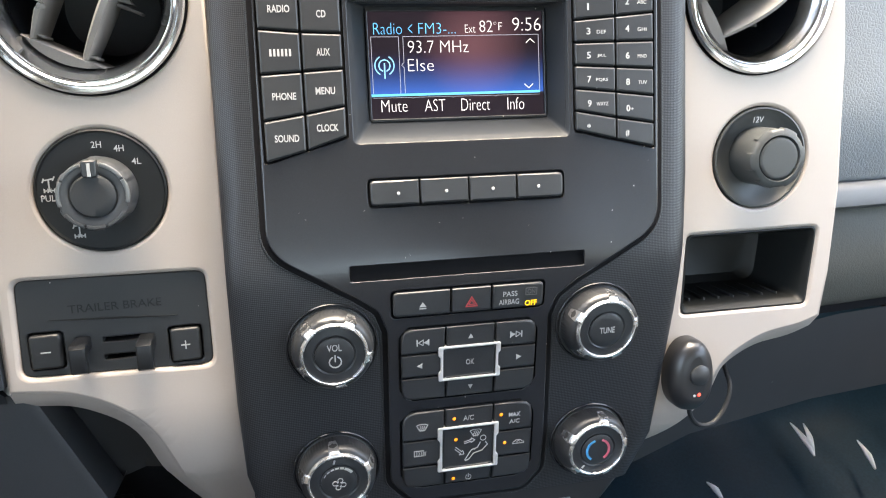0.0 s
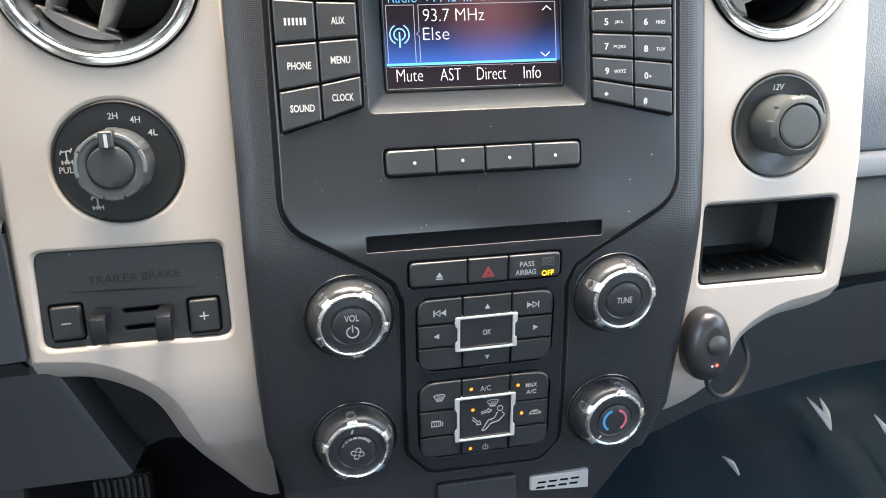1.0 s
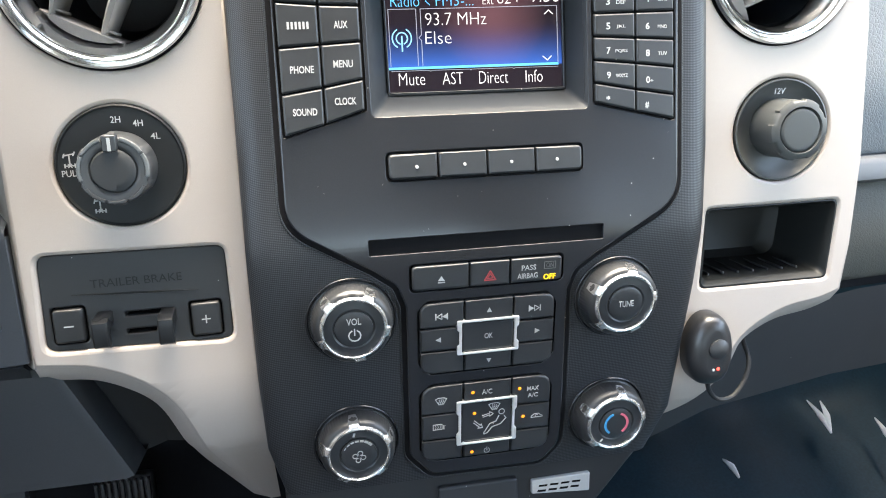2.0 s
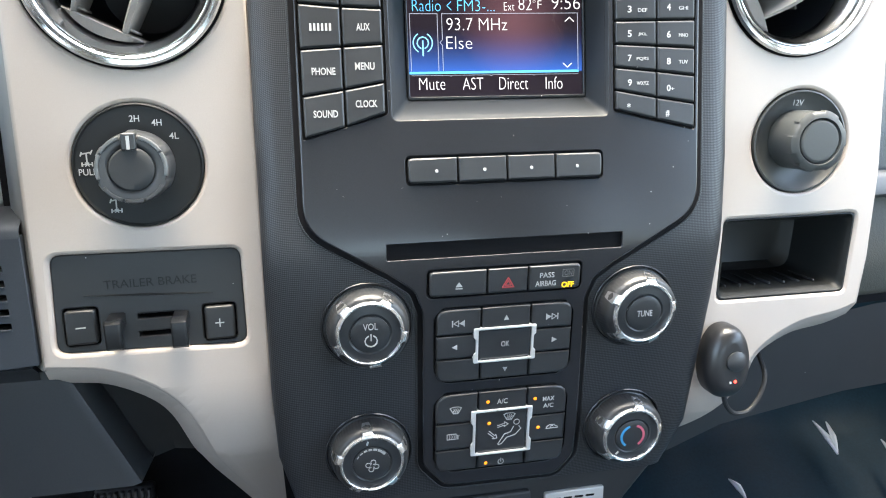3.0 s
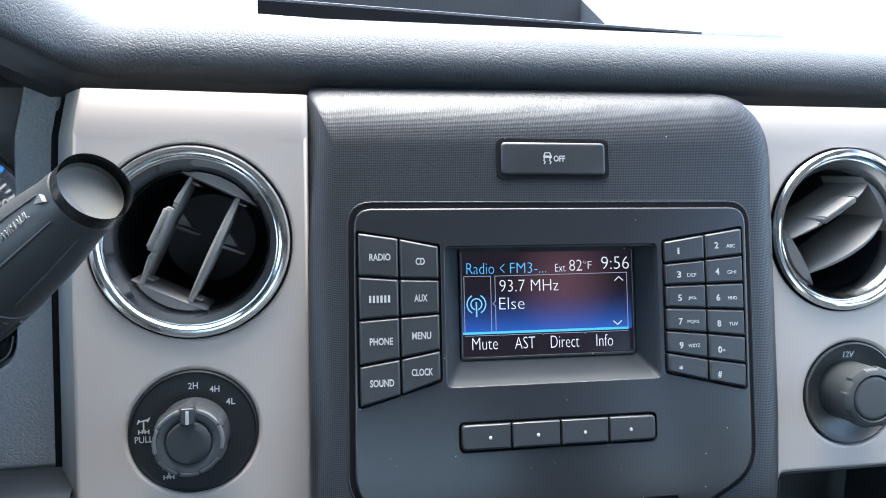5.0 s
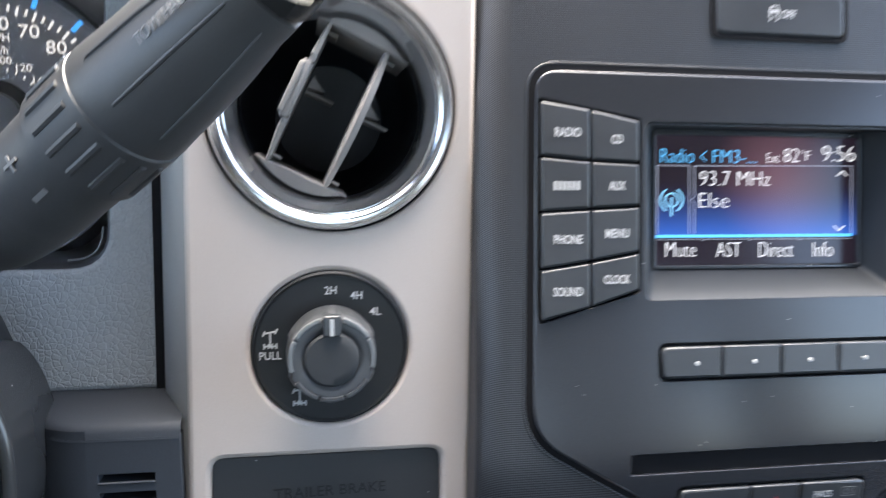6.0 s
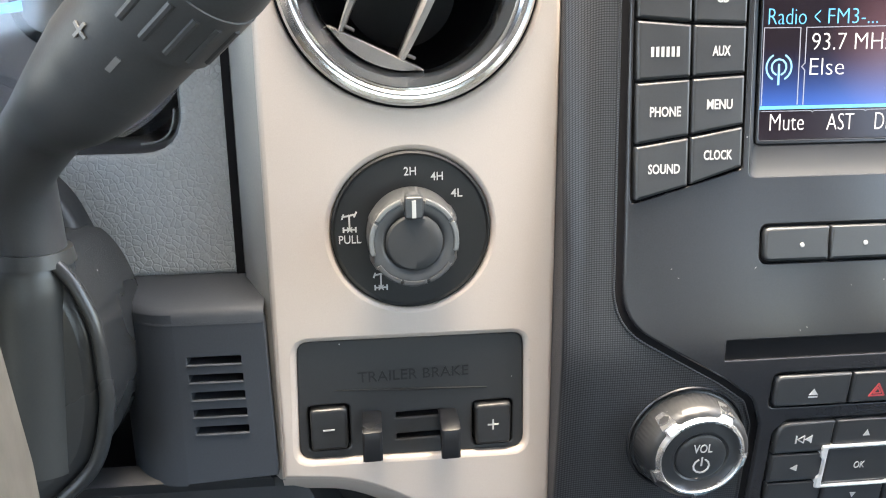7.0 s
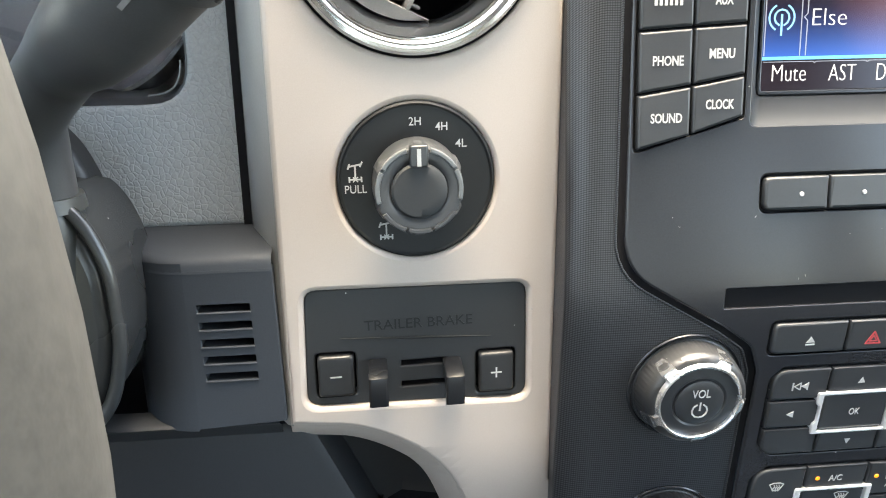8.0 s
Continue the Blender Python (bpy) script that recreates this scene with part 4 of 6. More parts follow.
# rotary knobs
def rotary(cx, cz, turn, label):
    knob = part("rotary_knob", lathe([(0.0216, -0.0004), (0.0214, 0.0005), (0.0208, 0.0008), (0.0206, 0.0045), (0.0200, 0.0092), (0.0190, 0.0124), (0.0175, 0.0134), (0.0140, 0.0136), (0, 0.0136)], cx, cz, STACK_Y, 288,
                                     wave=lambda a, j: 1 + (0.006 * math.sin(72 * a) if 2 <= j <= 3 else 0)), KNOBBLACK, stack, label, sharp=50)
    part("base_ring", lathe([(0.0236, -0.001), (0.0235, 0.0006), (0.0231, 0.0011), (0.0227, 0.0011), (0.0222, 0.0006), (0.0218, -0.0012)], cx, cz, STACK_Y, 64), SATIN, knob, "thin moulded collar")
    loop = []
    for k in range(240):
        a = 2 * math.pi * k / 240
        d = abs(((math.degrees(a) - turn + 36) % 72) - 36)
        s = max(0.0, min(1.0, (11 - d) / 3.5))
        q = 0.0172 + 0.0013 * s
        loop.append((cx + q * math.cos(a), cz + q * math.sin(a)))
    bm = bmesh.new()
    scaled = lambda r: [(cx + r * math.cos(2 * math.pi * k / 240), cz + r * math.sin(2 * math.pi * k / 240)) for k in range(240)]
    rings = [[bm.verts.new((x, STACK_Y - h, z)) for x, z in ring] for ring, h in ((scaled(0.0150), 0.0135), (scaled(0.0151), 0.0149), (scaled(0.0155), 0.0153), (scaled(0.0162), 0.0152), (inset(loop, 0.0005), 0.0142), (loop, 0.0130), (loop, 0.0105))]
    for p, q in zip(rings, rings[1:]):
        for i in range(240):
            bm.faces.new((p[i], p[(i + 1) % 240], q[(i + 1) % 240], q[i]))
    part("bright_ring", bm, CHROME_RING, knob, "bright chrome ring with five tabs", sharp=50)
    for k in range(5):
        a = radians(turn + 72 * k)
        u, w = Vector((math.cos(a), math.sin(a))), Vector((-math.sin(a), math.cos(a)))
        bm = bmesh.new()
        ring = []
        for rr, yy, hw in ((0.0190, STACK_Y - 0.0128, 0.0030), (0.0199, STACK_Y - 0.0090, 0.0025), (0.0207, STACK_Y - 0.0055, 0.0018)):
            ring.append([bm.verts.new((cx + rr * u.x + s * hw * w.x, yy, cz + rr * u.y + s * hw * w.y)) for s in (-1, 1)])
        for p, q in zip(ring, ring[1:]):
            bm.faces.new((p[0], p[1], q[1], q[0]))
        base = [[bm.verts.new((v.co.x - 0.002 * u.x, v.co.y, v.co.z - 0.002 * u.y)) for v in p] for p in ring]
        for p, q, b0, b1 in zip(ring, ring[1:], base, base[1:]):
            bm.faces.new((p[0], q[0], b1[0], b0[0]))
            bm.faces.new((p[1], b0[1], b1[1], q[1]))
        bm.faces.new((ring[0][0], base[0][0], base[0][1], ring[0][1]))
        bm.faces.new((ring[-1][0], ring[-1][1], base[-1][1], base[-1][0]))
        part("tab", bm, SMOKED, knob, "smoky chrome tab")
    part("face", lathe([(0.0152, 0.0124), (0.0150, 0.0136), (0.0108, 0.0142), (0.0101, 0.0138), (0.0099, 0.0132)], cx, cz, STACK_Y, 64), KEY, knob, "black face ring")
    part("centre_cap", lathe([(0.0096, 0.0128), (0.0095, 0.0144), (0.0085, 0.0148), (0.006, 0.01492), (0.003, 0.01499), (0, 0.0150)], cx, cz, STACK_Y, 64), KEY, knob, "slightly domed black centre cap")
    return knob


FACE = STACK_Y - 0.0150
k = rotary(0.0153, -0.1192, 62, "volume knob, black with a chrome ring")
letters("legend", "VOL", 0.0153, -0.1150, 0.0072, 0.0036, FACE, WHITE, k, bold=0.004)
bars("symbol", stroke(arc(0.0155, -0.1226, 0.0030, 115, 425), 0.0006) + stroke([(0.0155, -0.1224), (0.0155, -0.1190)], 0.0006), FACE, WHITE, k)
k = rotary(0.1594, -0.1195, 80, "tuning knob, black with a chrome ring")
letters("legend", "TUNE", 0.1594, -0.1195, 0.0085, 0.0034, FACE, WHITE, k, bold=0.004)
k = rotary(0.0146, -0.1928, 96, "fan speed knob, black with a chrome ring")
bars("symbol", sum([stroke(arc(0.0146 + 0.0022 * math.cos(radians(a)), -0.1938 + 0.0022 * math.sin(radians(a)), 0.0013, a - 165, a + 150, 16), 0.0004) for a in (75, 165, 255, 345)], []), FACE, WHITE, k, "fan symbol")
bars("scale_mark", sum([stroke(arc(0.0146, -0.1928, 0.0086, a, a - 9, 3), 0.0004 + 0.00018 * i) for i, a in enumerate((152, 134, 117, 100, 83, 66, 50))], []), FACE + 0.0002, WHITE, k)
bars("pointer", stroke([(0.0127, -0.1798), (0.0122, -0.1814)], 0.0010), STACK_Y - 0.0141, WHITE, k)
k = rotary(0.1602, -0.1938, 80, "temperature knob with blue and red arcs and a chrome ring")
bars("blue_arc", stroke(arc(0.1602, -0.1938, 0.0066, 112, 232, 14), 0.0013), FACE, BLUE, k, "blue arc")
bars("red_arc", stroke(arc(0.1602, -0.1938, 0.0066, 68, -52, 14), 0.0013), FACE, PINK, k, "pinkish red arc")
bars("pointer", stroke([(0.1528, -0.2035), (0.1518, -0.2047)], 0.0010), STACK_Y - 0.0141, WHITE, k)

# ---------------------------------------------------------------- silver trim panels
def roll_top(bm, x0a, x1a, x0b, x1b, z=0.1045, y=SILVER_Y, lift=0.0200, back=0.0036):
    """The top of a trim panel, rolling back under the pad; its width changes from a to b on the way."""
    rows = []
    for k in range(-1, 13):
        t = max(0, k / 12)
        yy, zz = y - 0.00005 + back * t ** 2.2, (z + lift * t if k >= 0 else z - 0.0024)
        xa, xb = x0a + (x0b - x0a) * t, x1a + (x1b - x1a) * t
        cols = ((xa, 0.012), (xa, 0.0022), (xa + 0.0007, 0.0007), (xa + 0.0022, 0.0), (xa + 0.0036, 0.0), (xb - 0.0036, 0.0), (xb - 0.0022, 0.0), (xb - 0.0007, 0.0007), (xb, 0.0022), (xb, 0.012))
        rows.append([bm.verts.new((x, yy + dy, zz)) for x, dy in cols])
    for p, q in zip(rows, rows[1:]):
        for i in range(9):
            bm.faces.new((p[i], p[i + 1], q[i + 1], q[i]))
    return bm


def arch_lip(bm, pts, out, back):
    """A sloping lip along an open line of (x, z) points, running down and away."""
    rows = []
    n = len(pts)
    for i, p in enumerate(pts):
        a, b = Vector(pts[max(i - 1, 0)]), Vector(pts[min(i + 1, n - 1)])
        d = (b - a).normalized()
        nrm = Vector((d.y, -d.x))
        if nrm.y > 0:
            nrm = -nrm
        row = []
        for o, h in ((0.0, 0.0), (0.06, 0.02), (0.94, 0.94), (1.0, 1.08), (0.97, 1.6)):
            row.append(bm.verts.new((p[0] + nrm.x * out * o, SILVER_Y + 0.0022 + back * h, p[1] + nrm.y * out * o)))
        rows.append(row)
    for p, q in zip(rows, rows[1:]):
        for i in range(4):
            bm.faces.new((p[i], p[i + 1], q[i + 1], q[i]))
    return bm


def curve(points, n=5):
    pts = [Vector(p) for p in points]
    out = []
    for i in range(len(pts) - 1):
        p0, p1, p2, p3 = pts[max(i - 1, 0)], pts[i], pts[i + 1], pts[min(i + 2, len(pts) - 1)]
        for k in range(n):
            t = k / n
            out.append(tuple(0.5 * ((2 * p1) + (p2 - p0) * t + (2 * p0 - 5 * p1 + 4 * p2 - p3) * t * t + (3 * p1 - p0 - 3 * p2 + p3) * t ** 3)))
    return out + [tuple(pts[-1])]


VL, VR, VRAD = (-0.0873, 0.0543), (0.2592, 0.0568), 0.0448
DL, SR = (-0.0883, -0.0356), (0.2655, -0.0350)
left_arch = curve([(-0.1412, -0.1328), (-0.1328, -0.1337), (-0.1150, -0.1364), (-0.0992, -0.1432), (-0.0851, -0.1534), (-0.0757, -0.1668), (-0.0681, -0.1881), (-0.0615, -0.2093), (-0.0510, -0.2350), (-0.0400, -0.2620)])
left = thing("silver_trim_panel", "satin silver trim panel with a round vent, a dial and a brake controller", "trim panel", (-0.09, 0.41, -0.23), group="silver trim panels")
TURNED.add(left.name)
tb_hole = rpoly([(-0.1342, -0.1256), (-0.0448, -0.1286), (-0.0455, -0.0784), (-0.1326, -0.0766)], 0.0052, 4)
flat_arch = [p for p in left_arch if p[1] > -0.1880]
outline = [(-0.0335, -0.1900), (-0.0335, 0.1045), (-0.1378, 0.1045), (-0.1396, 0.0650), (-0.1402, 0.0200), (-0.1408, -0.0600)] + flat_arch + [(-0.0674, -0.1900)]
bm = solid([outline, circle(*VL, VRAD + 0.0006, 72), circle(*DL, 0.0294, 64), tb_hole], SILVER_Y, SILVER_Y + 0.012, 0.0022, 3)
roll_top(bm, -0.1378, -0.0335, -0.1350, -0.0335)
arch_lip(bm, left_arch, 0.0115, 0.0110)
lower = [p for p in left_arch if p[1] < -0.170]
rows = [[bm.verts.new((p[0] - 0.0004 + (-0.0340 - p[0]) * max(0.0, k - 1) / 6 + (0.0022 if k else 0.0), SILVER_Y + (0.0022 if k == 0 else -0.00015), p[1])) for k in range(8)] for p in lower]
for p, q in zip(rows, rows[1:]):
    for i in range(7):
        bm.faces.new((p[i], p[i + 1], q[i + 1], q[i]))
for k in range(8):
    bmesh.ops.bisect_plane(bm, geom=bm.verts[:] + bm.edges[:] + bm.faces[:], plane_co=(0, 0, -0.148 - 0.0055 * k), plane_no=(0, 0, 1))
level = bm.faces.layers.int.get("flat")
for f in bm.faces:
    if f.calc_center_median().z < -0.148:
        f[level] = 0
for v in bm.verts:
    v.co.y += 4.0 * max(0.0, -0.148 - max(v.co.z, -0.200)) ** 2
    drop = max(0.0, -0.1900 - v.co.z)
    v.co.y += 40.0 * drop ** 2 if drop < 0.010 else 0.004 + 0.8 * (drop - 0.010)
part("panel", bm, SILVER, left, sharp=40)
bm = bmesh.new()
side = [(-0.1350, 0.1245, SILVER_Y + 0.0056), (-0.1378, 0.1045, SILVER_Y + 0.002), (-0.1396, 0.065, SILVER_Y + 0.002), (-0.1402, 0.02, SILVER_Y + 0.002), (-0.1408, -0.06, SILVER_Y + 0.002), (-0.1412, -0.134, SILVER_Y + 0.002)]


def along_side(*offsets):
    """A strip beside the trim, its columns set off sideways and back from the edge."""
    strip = bmesh.new()
    cols = [[strip.verts.new((x + dx, y + dy, z)) for dx, dy in offsets] for x, z, y in side]
    for p, q in zip(cols, cols[1:]):
        for i in range(len(offsets) - 1):
            strip.faces.new((p[i], p[i + 1], q[i + 1], q[i]))
    return strip


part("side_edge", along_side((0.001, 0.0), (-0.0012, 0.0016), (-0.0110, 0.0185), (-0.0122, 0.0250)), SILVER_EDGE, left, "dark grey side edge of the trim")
# flat black strip before the leather, standing for the shade in the gap
part("edge_gap_shade", along_side((-0.0118, 0.0215), (-0.0150, 0.0216)), SEAM, left, "black strip for the shade in the gap beside the trim")

right_arch = curve([(0.3132, -0.1338), (0.2992, -0.1386), (0.2764, -0.1429), (0.2580, -0.1518), (0.2473, -0.1616), (0.2406, -0.1754), (0.2319, -0.1891), (0.2122, -0.2109), (0.1996, -0.2225), (0.1900, -0.2310)])
right = thing("silver_trim_panel", "satin silver trim panel with a round vent, a socket and a cubby", "trim panel", (0.27, 0.41, -0.23), group="silver trim panels")
cubby_hole = rpoly([(0.2200, -0.1256), (0.3025, -0.1252), (0.3063, -0.0774), (0.2222, -0.0782)], 0.0035, 3)
outline = [(0.1890, -0.2280), (0.1940, -0.2180), (0.2006, -0.1965), (0.2080, -0.1177), (0.2110, -0.0366), (0.2112, 0.0930), (0.2094, 0.1045), (0.3065, 0.1045), (0.3120, 0.0650), (0.3160, 0.0250), (0.3192, -0.0550), (0.3170, -0.1050)] + right_arch
bm = solid([outline, circle(*VR, VRAD, 72), circle(*SR, 0.0293, 64), cubby_hole], SILVER_Y, SILVER_Y + 0.012, 0.0022, 3)
rows = []
for k in range(-1, 13):
    t = max(0, k / 12)
    yy, zz = SILVER_Y - 0.00005 + 0.0036 * t ** 2.2, (0.1045 + 0.0200 * t if k >= 0 else 0.1021)
    xb = 0.3065 - 0.018 * t * t
    xa = 0.2112 - 0.038 * (1 - math.sqrt(max(0.0, 1 - (max(0.0, zz - 0.093) / 0.0385) ** 2)))
    rows.append([bm.verts.new((xa - 0.003, yy + 0.012, zz)), bm.verts.new((xa, yy, zz)), bm.verts.new((xa + 0.0012, yy, zz)), bm.verts.new((xb - 0.0042, yy, zz)), bm.verts.new((xb - 0.003, yy, zz)), bm.verts.new((xb - 0.0008, yy + 0.0022, zz)), bm.verts.new((xb, yy + 0.008, zz))])
for p, q in zip(rows, rows[1:]):
    for i in range(6):
        bm.faces.new((p[i], p[i + 1], q[i + 1], q[i]))
arch_lip(bm, right_arch, 0.0115, 0.0120)
for k in range(8):
    bmesh.ops.bisect_plane(bm, geom=bm.verts[:] + bm.edges[:] + bm.faces[:], plane_co=(0, 0, -0.178 - 0.006 * k), plane_no=(0, 0, 1))
level = bm.faces.layers.int.get("flat")
for f in bm.faces:
    if f.calc_center_median().z < -0.178:
        f[level] = 0
for v in bm.verts:
    v.co.y += 18.0 * max(0.0, -0.180 - v.co.z) ** 2
part("panel", yawed(bm), SILVER, right, sharp=40)


# ---------------------------------------------------------------- round air vents
def air_vent(at, rad, roll, pitch, parts_yaw, label):
    """A chrome ring with a dark barrel, and a turned drum with two blades and two end cheeks."""
    cx, cz = at
    fix = yawed if parts_yaw else (lambda b: b)
    vent = thing("air_vent", label, "air vent", (cx, SILVER_Y + 0.03, cz - rad), group="round dashboard vents")
    if not parts_yaw:
        TURNED.add(vent.name)
    part("chrome_ring", fix(lathe([(rad + 0.0008, -0.006), (rad + 0.0006, 0.0012), (rad - 0.0004, 0.0028), (rad - 0.0018, 0.0030), (rad - 0.0026, 0.0016), (rad - 0.0034, 0.0022), (rad - 0.0044, 0.0014), (rad - 0.0050, 0.0002), (rad - 0.0056, 0.0004), (rad - 0.0062, -0.0012),
                                   (rad - 0.0080, -0.0034), (rad - 0.0094, -0.0062), (rad - 0.0104, -0.0100), (rad - 0.0106, -0.0125)], cx, cz, SILVER_Y, 96)), CHROME, vent, "polished chrome ring", sharp=25)
    part("gap_ring", fix(lathe([(rad + 0.0020, -0.003), (rad + 0.0014, 0.0002), (rad + 0.0006, -0.001), (rad + 0.0004, -0.006)], cx, cz, SILVER_Y, 72)), SEAM, vent, "thin black gap round the ring")
    part("barrel", fix(lathe([(rad - 0.0107, -0.0123), (rad - 0.0095, -0.0160), (rad - 0.0110, -0.055), (rad - 0.020, -0.075), (0, -0.080)], cx, cz, SILVER_Y, 64)), VENTDARK, vent, "dark inside of the vent")
    turn = Matrix.Translation((cx, SILVER_Y + 0.018, cz)) @ Matrix.Rotation(radians(roll), 4, "Y") @ Matrix.Rotation(radians(pitch), 4, "Z")
    d = rad - 0.0112

    def put(name, bm, material, owner, text=""):
        bm.transform(turn)
        return part(name, fix(bm), material, owner, text, sharp=40)

    # blades run along the drum's own z; their near edges bow outwards
    for s, tabbed in ((-0.0142, True), (0.0100, False)):
        bm = bmesh.new()
        rows = []
        n = 60
        for k in range(n + 1):
            v = -1 + 2 * k / n
            z = v * d * 0.90
            bow = 0.0100 * (1 - v * v) - (0.0045 if tabbed and 0.0108 < abs(v * d * 0.90) < 0.0136 else 0.0)
            x = s * (1 - 0.05 * v * v)
            w = (0.0006 if tabbed else 0.0010) + 0.0008 * (1 - v * v)
            rows.append([bm.verts.new((x - w, -0.010 - bow, z)), bm.verts.new((x - w * 0.3, -0.0118 - bow, z)), bm.verts.new((x + w, -0.0105 - bow, z)), bm.verts.new((x + w * 0.8, 0.016, z)), bm.verts.new((x - w * 0.8, 0.016, z))])
        for p, q in zip(rows, rows[1:]):
            for i in range(5):
                bm.faces.new((p[i], p[(i + 1) % 5], q[(i + 1) % 5], q[i]))
        bm.faces.new(rows[0])
        bm.faces.new(rows[-1][::-1])
        blade = put("blade", bm, VANE, vent, "taupe vent blade")
        if tabbed:
            put("tab", box(s - 0.0024, s + 0.0010, -0.0215, -0.004, -0.0110, 0.0110, r=0.0008), VANE, blade, "thumb tab on the blade")
            put("slider", box(s - 0.0032, s - 0.0010, -0.0224, -0.014, -0.0098, 0.0098, r=0.0007), VANE, blade)
            for q in (-0.0125, 0.0125):
                put("stop", box(s - 0.0006, s + 0.0016, -0.0185, -0.010, q - 0.0012, q + 0.0012, r=0.0005), VANE, blade)
    for s in (-1, 1):
        bm = bmesh.new()
        n = 18
        a, b = [], []
        for k in range(n + 1):
            u = -1 + 2 * k / n
            x = u * d * 0.56
            zz = s * math.sqrt(max(0.0, d * d - x * x))
            yy = -0.0105 - 0.003 * (1 - u * u)
            a.append([bm.verts.new((x, yy, s * d * 0.83)), bm.verts.new((x, yy - 0.001, s * d * 0.845)), bm.verts.new((x, yy + 0.001, max(abs(zz), d * 0.845) * s)), bm.verts.new((x, 0.02, max(abs(zz), d * 0.845) * s)), bm.verts.new((x, 0.02, s * d * 0.80))])
        for p, q in zip(a, a[1:]):
            for i in range(5):
                bm.faces.new((p[i], p[(i + 1) % 5], q[(i + 1) % 5], q[i]))
        bm.faces.new(a[0])
        bm.faces.new(a[-1][::-1])
        put("cheek", bm, VANE, vent, "curved taupe end cheek")
    for x in (-0.0118, 0.0118):
        bm = bmesh.new()
        for fin in ([(x, 0.0030), (x + 0.0114, 0.0034), (x + 0.0112, 0.0022), (x, 0.0014)], [(x + 0.0004, 0.0092), (x + 0.0066, 0.0050), (x, 0.0036)]):
            low = [bm.verts.new((px, 0.000 + 0.3 * (px - x), pz)) for px, pz in fin]
            high = [bm.verts.new((px, 0.010 + 0.3 * (px - x), pz)) for px, pz in fin]
            bm.faces.new(low[::-1])
            bm.faces.new(high)
            for i in range(len(fin)):
                k = (i + 1) % len(fin)
                bm.faces.new((low[i], low[k], high[k], high[i]))
        put("guide_fin", bm, FINGREY, vent, "short guide fin deep in the vent")
        for q in (-0.76, 0.76):
            put("end_gusset", box(x - 0.002, x + 0.0025, -0.0080, 0.006, q * d - 0.0006, q * d + 0.0006, r=0.0004), VANE, vent)
    return vent


air_vent(VL, VRAD - 0.0006, 25, 1, False, "round chrome-ringed air vent with two tilted taupe blades")
air_vent(VR, VRAD - 0.0008, 57, 6, True, "round chrome-ringed air vent with blades turned upwards")

# ---------------------------------------------------------------- drive mode dial
dial = thing("drive_mode_dial", "round black four-wheel-drive dial with white markings", "dial", (-0.0885, 0.40, -0.0675))
TURNED.add(dial.name)
cx, cz = DL
part("dial_plate", lathe([(0.0298, -0.006), (0.0293, -0.0005), (0.0285, 0.0002), (0.0277, -0.0004), (0, -0.0004)], cx, cz, SILVER_Y, 72), DIALBLACK, dial, "flat black dial plate")


def grips(a, j):
    d = abs(((math.degrees(a) - 90 + 30) % 60) - 30)
    return 1 + (0.045 if (d < 8 and 1 <= j <= 4) else 0)


knob = part("knob", lathe([(0.0164, -0.0004), (0.0164, 0.0060), (0.0161, 0.0120), (0.0156, 0.0160), (0.0147, 0.0178), (0.0118, 0.0184), (0.0104, 0.0176), (0.0098, 0.0172)], cx, cz, SILVER_Y, 120, wave=grips), KNOBGREY, dial, "smoky grey ribbed knob", sharp=45)
SEG = surface("pale_smoky_plastic", (0.10, 0.107, 0.11), 0.35, 0, 0.1, 1500, 0.06)
for a0, a1 in ((106, 148), (152, 196), (32, 74), (-14, 28), (212, 250), (254, 286), (290, 328)):
    ring = [(cx + 0.0155 * math.cos(radians(a0 + (a1 - a0) * k / 8)), cz + 0.0155 * math.sin(radians(a0 + (a1 - a0) * k / 8))) for k in range(9)]
    ring += [(cx + 0.0138 * math.cos(radians(a1 + (a0 - a1) * k / 8)), cz + 0.0138 * math.sin(radians(a1 + (a0 - a1) * k / 8))) for k in range(9)]
    part("segment", solid([ring], SILVER_Y - 0.0186, SILVER_Y - 0.0150, 0.0004, 2), SEG if a0 in (152, -14, 106, 32) else KNOBGREY, knob, "paler ring segment")
part("knob_face", lathe([(0.0100, 0.0164), (0.0098, 0.0184), (0.0090, 0.0190), (0.006, 0.01908), (0.003, 0.01912), (0, 0.01913)], cx, cz, SILVER_Y, 64), FACEBLACK, knob, "black flat knob face")
part("pointer_tab", solid([rect(cx - 0.0032, cx + 0.0032, cz + 0.0085, cz + 0.0162, 0.0012)], SILVER_Y - 0.0204, SILVER_Y - 0.015, 0.0008), KEY, knob)
bars("pointer", [[(cx - 0.0007, cz + 0.0090), (cx + 0.0007, cz + 0.0090), (cx + 0.0007, cz + 0.0150), (cx - 0.0007, cz + 0.0150)]], SILVER_Y - 0.0205, WHITE, knob, "white pointer line")
PY = SILVER_Y + 0.0003
letters("legend", "2H", -0.0884, -0.0136, 0.0044, 0.0030, PY, WHITE, dial, bold=0.004)
letters("legend", "4H", -0.0787, -0.0157, 0.0044, 0.0030, PY, WHITE, dial, bold=0.004)
letters("legend", "4L", -0.0715, -0.0221, 0.0042, 0.0030, PY, WHITE, dial, bold=0.004)
letters("legend", "PULL", -0.1107, -0.0378, 0.0080, 0.0030, PY, WHITE, dial, bold=0.004)


